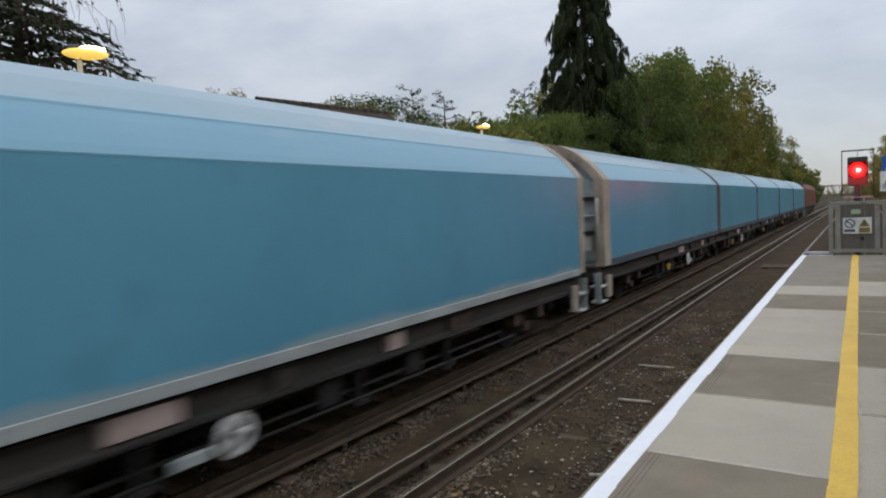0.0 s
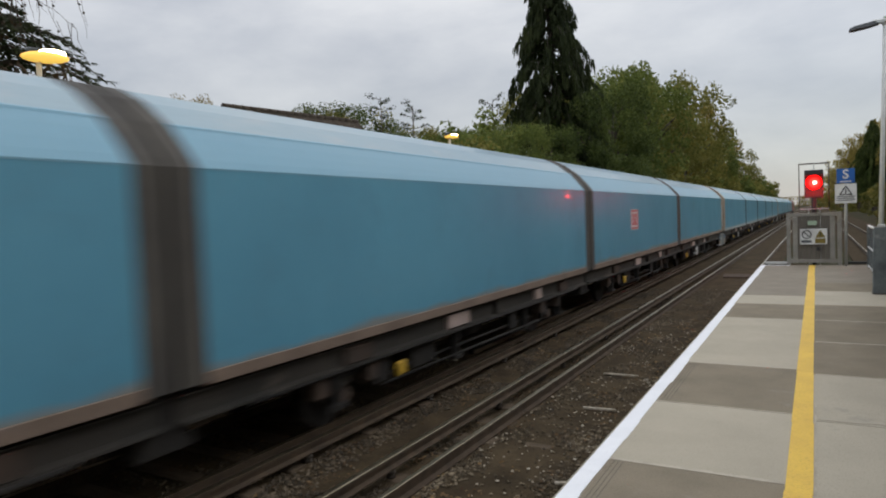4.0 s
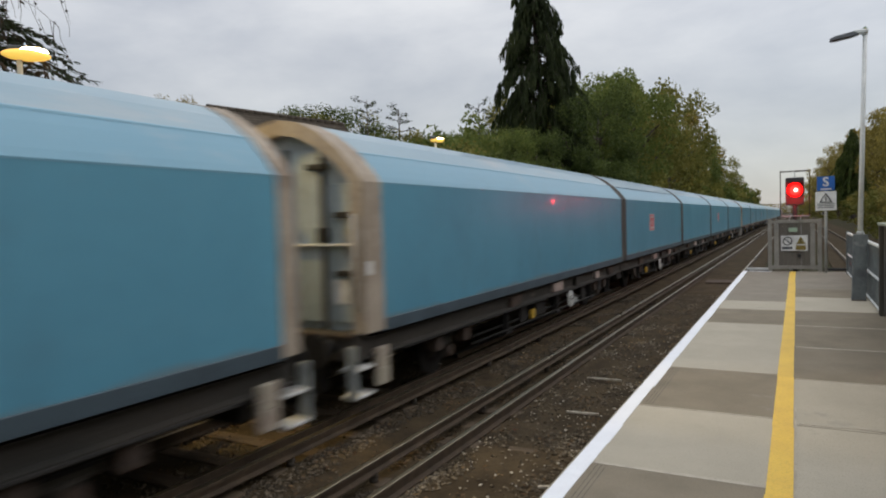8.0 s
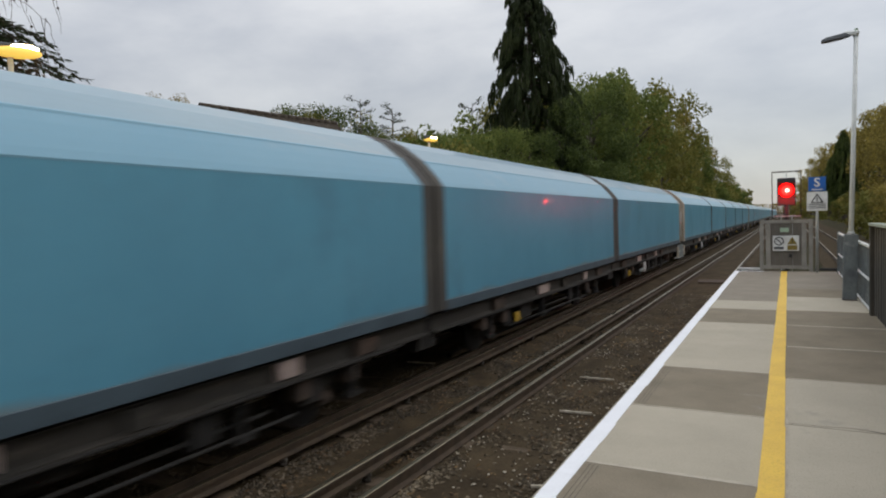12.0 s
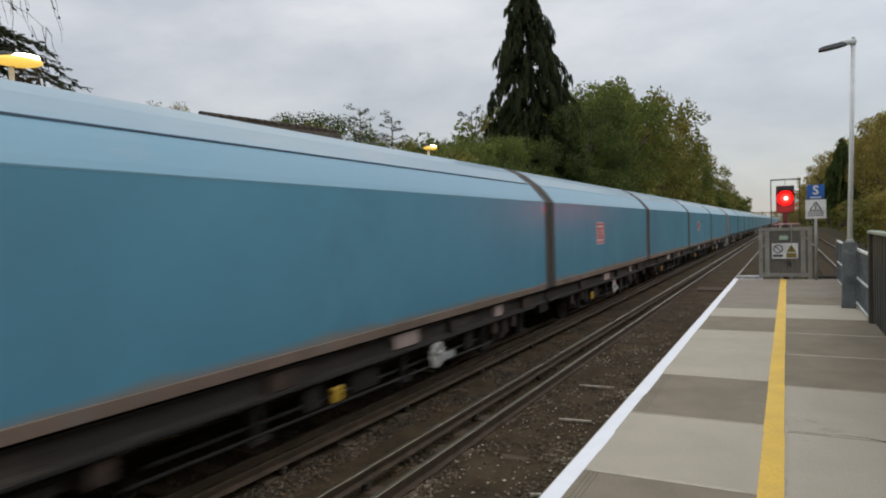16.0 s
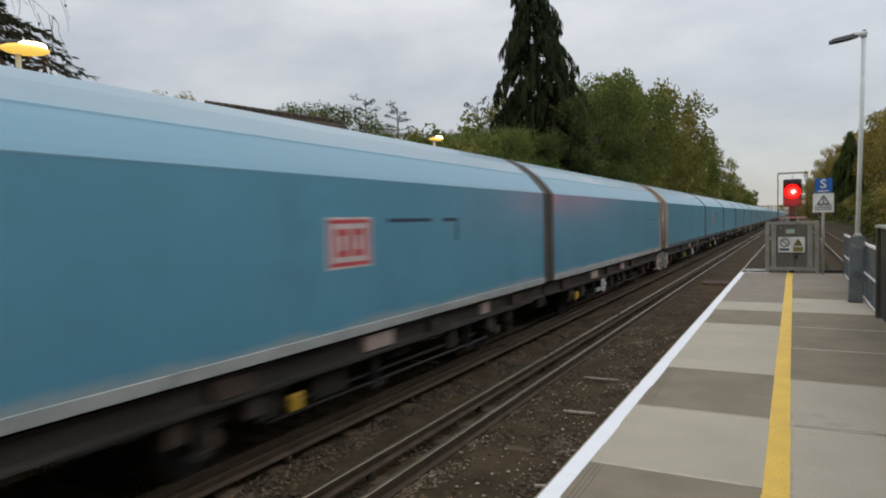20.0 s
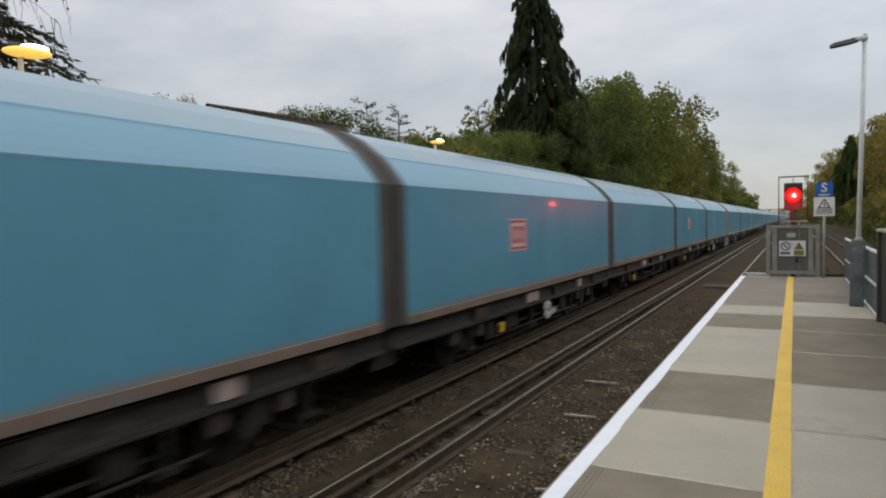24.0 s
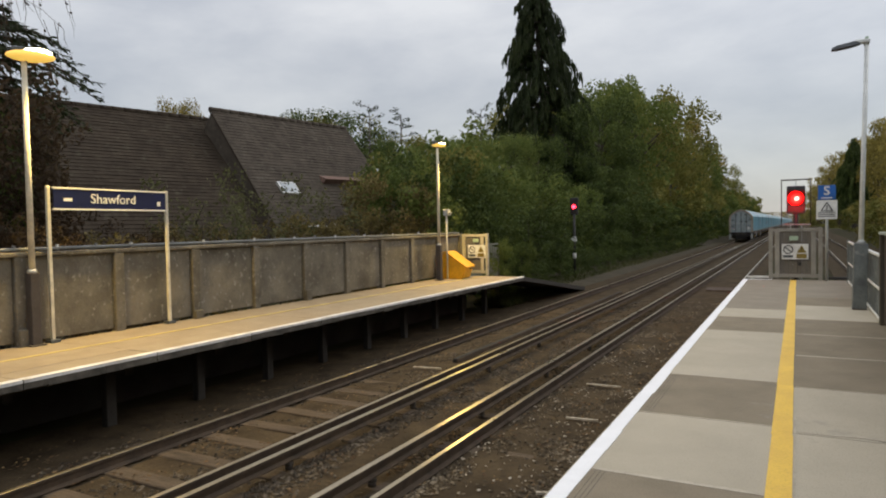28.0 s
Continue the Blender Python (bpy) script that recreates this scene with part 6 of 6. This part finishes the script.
LOOKS = {
    "green": ("tree", 11, 10.0, 3.6, "leaf_green", "dense green broadleaf tree beside the line"),
    "olive": ("tree", 12, 10.0, 3.8, "leaf_olive", "olive green broadleaf tree turning in autumn"),
    "autumn": ("tree", 13, 10.0, 3.6, "leaf_autumn", "broadleaf tree with yellowing autumn leaves"),
    "dark": ("tree", 14, 10.0, 3.4, "leaf_dark", "dark green ivy-covered tree"),
    "gold": ("tree", 22, 10.0, 3.7, "leaf_gold", "broadleaf tree in olive gold autumn leaf"),
    "shrub_gold": ("shrub", 23, 4.0, 2.0, "leaf_gold", "olive gold shrub on the bank"),
    "shrub": ("shrub", 15, 4.0, 2.0, "leaf_green", "dense green shrub on the bank"),
    "shrub_dark": ("shrub", 16, 4.0, 2.0, "leaf_dark", "dark green bramble shrub on the bank"),
    "shrub_olive": ("shrub", 18, 4.0, 2.0, "leaf_olive", "olive green shrub on the bank"),
    "shrub_brown": ("shrub", 19, 4.0, 2.0, "leaf_brown", "olive brown shrub in front of the house"),
    "shrub_thin": ("shrub", 24, 4.0, 1.7, "leaf_thin", "thin straggling green shrub before the house"),
    "rust": ("shrub", 17, 5.0, 1.9, "leaf_rust", "rusty brown leaved shrub behind the wall"),
}
T, used = {}, collections.defaultdict(list)


def template(kind, fine):
    """A plant of this kind, made once: 2 with fine leaves for the near ones, 1 and 0 with coarser ones."""
    key = kind, fine
    if key not in T:
        name, seed, h, w, m, label = LOOKS[kind]
        if name == "tree":
            T[key] = broadleaf(name, seed, h, w, m, label, *{2: (100, 60, 0.082), 1: (85, 38, 0.12), 0: (50, 16, 0.2)}[fine])
        elif kind == "rust":
            T[key] = broadleaf(name, seed, h, w, m, label, 74, 46, 0.05, 0.03)
        elif kind == "shrub_thin":
            T[key] = broadleaf(name, seed, h, w, m, label, 26, 15, 0.05, 0.1)
        else:
            T[key] = broadleaf(name, seed, h, w, m, label, *{2: (46, 46, 0.068), 1: (36, 22, 0.115), 0: (24, 12, 0.17)}[fine], 0.03)
    return T[key]


def plant(kind, x, y, z, h, turn=0.0, wide=1.0):
    s = h / LOOKS[kind][2]
    fine = 0 if y < 3.0 or y > 330 or x > 0 and y < 30 else 2 if y < 62 else 1
    put(template(kind, fine), [(x, y, z, s * wide, turn, s)], used[kind, fine])


rng = random.Random(21)
# wood along the far side of the line, growing taller into the distance
for y, h in ((36, 8.5), (41, 9.5), (47, 10), (53, 13), (60, 15), (68, 17.8), (77, 19.4), (87, 20.4), (98, 21), (110, 20.2), (124, 19.2), (140, 18.6), (158, 18.2), (180, 17.8), (205, 16.0), (235, 13.6)):
    kind = "green" if y in (36, 41, 68, 77) else "dark" if y < 64 else "olive" if y in (87, 98, 124, 180) else "autumn" if y in (110, 158, 235) else rng.choice(("olive", "autumn", "green"))
    plant(kind, -17.0 - (0.4 if y > 105 else 0.0) + rng.uniform(-1, 1), y, -1.0, h - 0.8, rng.uniform(0, 360), 0.8 if y < 105 else 0.79)
    plant(rng.choice(("green", "dark", "olive")), -22.5 + rng.uniform(-1, 1), y + 3, -1.0, h - 0.5 + rng.uniform(0, 1), rng.uniform(0, 360), 0.8)
# lower front of the wood
y = 26.0
while y < 245:
    d = 2.0 + y * 0.02
    plant("shrub_dark" if y < 46 else rng.choice(("shrub", "shrub_dark", "shrub_dark")), -12.9 + rng.uniform(-0.5, 0.4), y, -1.2, rng.uniform(2.6, 4.2) + y * 0.012, rng.uniform(0, 360), 1.1)
    plant("shrub" if y < 46 else "shrub_dark" if y < 62 else rng.choice(("shrub", "shrub_olive")), -14.6 + rng.uniform(-0.5, 0.5), y + 1, -1.2, rng.uniform(5.0, 6.6) + y * 0.02, rng.uniform(0, 360), 0.95)
    if y > 90:
        y += d * 1.6
        continue
    plant("shrub_dark", -11.2 + rng.uniform(-0.3, 0.3), y + 0.6, -1.1, rng.uniform(1.3, 2.1), rng.uniform(0, 360), 1.2)
    plant("shrub_dark", -10.6 + rng.uniform(-0.3, 0.3), y + 2.4, -1.1, rng.uniform(0.7, 1.2), rng.uniform(0, 360), 1.5)
    y += d * 1.35
# behind the wall and in front of the house
for x, y, h, kind in ((-13.2, 20.4, 4.5, "shrub_brown"), (-12.7, 21.6, 5.1, "shrub"), (-13.5, 23.5, 6.0, "shrub_dark"), (-12.8, 25.0, 5.0, "shrub_dark"), (-14.8, 27.5, 7.0, "shrub"), (-15.5, 31.0, 7.8, "shrub"),
                      (-12.4, 8.3, 2.7, "shrub_brown"), (-12.3, 9.2, 3.0, "rust"), (-12.5, 11.0, 2.9, "shrub_brown"), (-12.4, 12.2, 3.2, "shrub_thin"), (-12.6, 13.9, 2.8, "shrub_brown"), (-12.7, 15.2, 3.1, "shrub_brown"), (-13.0, 17.0, 2.9, "shrub_brown"), (-13.2, 18.5, 3.4, "shrub_brown"),
                      (-13.4, 6.6, 6.0, "rust"), (-12.9, 4.9, 5.6, "rust"), (-12.6, 3.4, 4.8, "rust"), (-12.3, 7.2, 3.2, "rust"), (-14.2, 7.4, 5.0, "rust"), (-12.1, 10.6, 4.0, "shrub_thin"), (-12.4, 13.0, 4.4, "shrub_thin"), (-12.5, 15.8, 3.9, "shrub_thin"),
                      (-14.6, 24.2, 6.3, "shrub_olive"), (-15.8, 6.0, 6.0, "shrub_dark")):
    plant(kind, x, y, -1.1, h, rng.uniform(0, 360), 0.85)
# beyond the house
for x, y, h in ((-10.3, 22.3, 1.75), (-10.2, 23.6, 2.3), (-10.6, 25.0, 2.4), (-10.5, 26.8, 2.2)):
    plant("shrub", x, y, -1.1, h, rng.uniform(0, 360), 0.55)
plant("dark", -36.0, 45.0, -1, 12.6, 30, 1.0)
plant("olive", -34.4, 47.0, -1, 12.3, 200, 1.0)
plant("olive", -37.6, 47.0, -1, 12.6, 250, 1.0)
plant("olive", -39.0, 44.0, -1, 11.6, 70, 0.9)
plant("dark", -33.0, 46.0, -1, 11.2, 130, 0.9)
plant("autumn", -46.8, 40.0, -1, 14.0, 80, 0.46)
for x, y, h in ((-30, 44, 9.6), (-28, 46, 9.7), (-26, 48, 9.6), (-24, 49, 9.6)):
    plant("dark", x, y, -1, h, rng.uniform(0, 360), 0.8)
sp = sparse_tree(31, 11.5, 1.5, "needle", "slender sparse young tree against the sky")
sp.matrix_basis = Matrix.Translation((-24.5, 35.8, -1.2))
c = copy_thing(sp, Matrix())
c.matrix_basis = Matrix.LocRotScale((-23.7, 38.4, -1.2), Euler((0, 0, 1.0)), (1.35, 1.35, 0.97))
c = copy_thing(sp, Matrix())
c.matrix_basis = Matrix.LocRotScale((-18.6, 40.3, -1.2), Euler((0, 0, 2.0)), (1.1, 1.1, 0.98))
wc = weeping_conifer(41, 25.4, 8.3, Vector((-0.058, -0.031, 0.0)), "tall dark weeping conifer standing above the wood")
wc.matrix_basis = Matrix.Translation((-18.75, 53.9, -1.0))
# cedar and bare hanging twigs by the first lamp
def cedar():
    rng = np.random.RandomState(42)
    t = thing("tree", Matrix.Translation((-17.6, 8.6, -0.5)), "dark cedar with flat spreading boughs behind the wall", "conifer")
    bm = bmesh.new()
    tube(bm, (0, 0, -0.4), (0, 0, 8.2), 0.35, 0.06, 9)
    vs, fs = [], []
    for k in range(120):
        z = 2.4 + 5.5 * k / 120
        a = k * 2.39996
        s = (3.3 - 2.0 * max(0, z - 6.8) if z > 5.2 else 2.0) * rng.uniform(0.6, 1.0)
        dx, dy = math.cos(a), math.sin(a)
        drop = rng.uniform(0.20, 0.36)
        pts = [Vector((dx * s * q, dy * s * q, z + 0.10 * s * math.sin(q * 3.0) - drop * s * q ** 2.0)) for q in (0.0, 0.25, 0.5, 0.75, 1.0)]
        for i in range(4):
            tube(bm, pts[i], pts[i + 1], 0.055 - 0.012 * i, 0.043 - 0.012 * i, 5)
        # side twigs, each hung with short needle sprays
        for i in range(15):
            q = 0.22 + 0.78 * (i + rng.rand()) / 15
            j = min(3, int(q * 4))
            o = pts[j].lerp(pts[j + 1], q * 4 - j)
            side = 1 if i % 2 else -1
            b = a + side * rng.uniform(0.5, 1.1)
            tl = (0.75 - 0.45 * q) * rng.uniform(0.6, 1.2)
            tip = o + Vector((math.cos(b) * tl, math.sin(b) * tl, -0.25 * tl))
            tube(bm, o, tip, 0.010, 0.004, 3)
            for m in range(11):
                p = o.lerp(tip, (m + rng.rand()) / 11) + Vector((0, 0, rng.uniform(-0.02, 0.03)))
                g = b + rng.uniform(-1.0, 1.0)
                ln, wd = rng.uniform(0.09, 0.22), rng.uniform(0.015, 0.036)
                e = Vector((math.cos(g) * ln, math.sin(g) * ln, rng.uniform(-0.13, 0.0)))
                c2 = Vector((-math.sin(g) * wd, math.cos(g) * wd, rng.uniform(-0.015, 0.015)))
                k0 = len(vs)
                vs += [tuple(p - c2), tuple(p + c2), tuple(p + e * 0.6 + c2), tuple(p + e), tuple(p + e * 0.6 - c2)]
                fs.append((k0, k0 + 1, k0 + 2, k0 + 3, k0 + 4))
    part("trunk", bm, "bark", t)
    raw("crown", vs, fs, "needle", t)


def bare_tree():
    rng = np.random.RandomState(5)
    t = thing("tree", Matrix.Translation((-15.6, 5.4, -1.0)), "nearly bare tree with thin hanging twigs and few red leaves", "tree")
    bm = bmesh.new()
    tube(bm, (0, 0, -0.4), (0, 0.3, 5.5), 0.2, 0.13, 8)
    tube(bm, (0, 0.3, 5.5), (0.3, 1.2, 9.6), 0.13, 0.05, 7)
    tw = bmesh.new()
    lv, lf = [], []
    for k in range(16):
        o = Vector((0.2, 0.9, 7.4 + 0.16 * k))
        tip = o + Vector((rng.uniform(-0.6, 0.7), rng.uniform(1.4, 3.9), rng.uniform(0.2, 1.2)))
        kn = o.lerp(tip, 0.5) + Vector((0, 0, rng.uniform(0.2, 0.5)))
        tube(bm, o, kn, 0.022, 0.014, 5)
        a = kn
        for m in range(1, 5):
            b = kn.lerp(tip, m / 4) + Vector((rng.uniform(-0.1, 0.1), rng.uniform(-0.08, 0.08), rng.uniform(-0.12, 0.12) + 0.25 * math.sin(m * 0.8)))
            tube(bm, a, b, 0.015 - 0.002 * m, 0.013 - 0.002 * m, 4)
            a = b
        for i in range(5):
            p = o.lerp(tip, rng.uniform(0.35, 1.0))
            ln = rng.uniform(0.6, 1.9)
            for m in range(5):
                e = p + Vector((rng.uniform(-0.07, 0.07), rng.uniform(-0.02, 0.12), -ln / 5))
                tube(tw, p, e, 0.009 - 0.001 * m, 0.008 - 0.001 * m, 3)
                if rng.rand() < 0.3:
                    d = Vector((rng.uniform(-0.05, 0.05), rng.uniform(0.02, 0.07), -0.07))
                    n0 = len(lv)
                    lv += [tuple(e), tuple(e + d * 0.5 + Vector((0.03, 0.02, 0))), tuple(e + d), tuple(e + d * 0.5 - Vector((0.03, 0.02, 0)))]
                    lf.append((n0, n0 + 1, n0 + 2, n0 + 3))
                p = e
    part("trunk", bm, "bark", t)
    part("twig_tangle", tw, "bark", t, "thin hanging twigs")["kind"] = "stuff"
    raw("leaf_scatter", lv, lf, "leaf_rust", t, "few dark red leaves")


cedar()
bare_tree()
# wood beyond the loop track
for y, x, h in ((46, 11.5, 8), (58, 12, 9.5), (70, 12, 11), (84, 12, 13), (100, 13, 15), (120, 14, 17), (142, 14.5, 18.5), (170, 15, 20), (205, 14, 21.5), (245, 12.5, 22), (290, 11, 22), (340, 10, 22), (400, 9.5, 22), (470, 9, 22), (550, 8.5, 22)):
    plant("gold", x + rng.uniform(-0.7, 0.7), y, -1, h + 1, rng.uniform(0, 360), 0.75 if y < 200 else 0.58)
    plant(rng.choice(("gold", "olive")), x + 6, y + 5, -1, h + 2, rng.uniform(0, 360), 0.8)
    plant(rng.choice(("shrub_olive", "shrub_gold")), x - 3.8, y + 2, -1, 4.2 + y * 0.01, rng.uniform(0, 360), 1.2)
sp2 = weeping_conifer(55, 20.0, 8.5, Vector((0, 0, 0)), "dark conifer at the edge of the wood", "leaf_dark")
sp2.matrix_basis = Matrix.Translation((10.6, 165.0, -1.0))
# the same wood added unseen beside and behind the station, for reflections
for k in range(18):
    plant(rng.choice(("green", "olive", "dark")), 11.0 + rng.uniform(-1, 1), -62 + 5.9 * k, -1, rng.uniform(10, 13), rng.uniform(0, 360), 0.85)
    plant(rng.choice(("shrub", "shrub_dark")), 7.6 + rng.uniform(-0.5, 0.5), -60 + 5.9 * k, -1, rng.uniform(4, 5), rng.uniform(0, 360), 1.3)
for k in range(7):
    plant(rng.choice(("green", "olive", "dark")), -16.0 + rng.uniform(-1, 1), -60 + 9.0 * k, -1, rng.uniform(9, 12), rng.uniform(0, 360), 0.9)
for k in range(12):
    plant("autumn", -60 + 7.0 * k, 930 + rng.uniform(-20, 20), -1, 13, rng.uniform(0, 360), 1.0)
for k in range(9):
    plant("olive", -14 + 9.0 * k, 960 + rng.uniform(-20, 20), -1, 14, rng.uniform(0, 360), 1.0)


# ---- loose ballast stones ----
stones("ballast_stones", 9000, -5.2, -3.68, 2.2, 24, 0.024, "stone_dark", "dark ballast stones beside the conductor rail", 6, BED + 0.002, 0.35)
stones("track_ballast_stones", 7500, -3.58, -2.15, 4.0, 24, 0.021, "stone", "brown ballast stones between the near rails", 7, BED + 0.004, 0.45)
stones("pale_ballast_stones", 420, -3.5, -2.2, 5.0, 17, 0.016, "stone_pale", "scattered pale ballast stones between the near rails", 8, BED + 0.016, 0.8)
stones("near_ballast_stones", 4200, -7.95, -1.5, -6.0, 2.3, 0.026, "stone", "loose ballast stones beside the platform", 10, BED + 0.0)
stones("loop_ballast_stones", 3500, 1.6, 6.2, -6.0, 20, 0.026, "stone", "loose ballast stones of the loop track", 12, BED + 0.004)
stones("far_ballast_stones", 7000, -7.9, -5.2, 2.4, 24, 0.023, "stone_dark", "dark ballast stones round the far track", 9, BED - 0.002, 0.3)
litter(2600, -5.1, -1.45, 2.2, 20, 31, "brown fallen leaves drifted between the near rails")
litter(1200, -8.6, -5.3, 2.4, 20, 33, "brown fallen leaves round the far track")

motions()
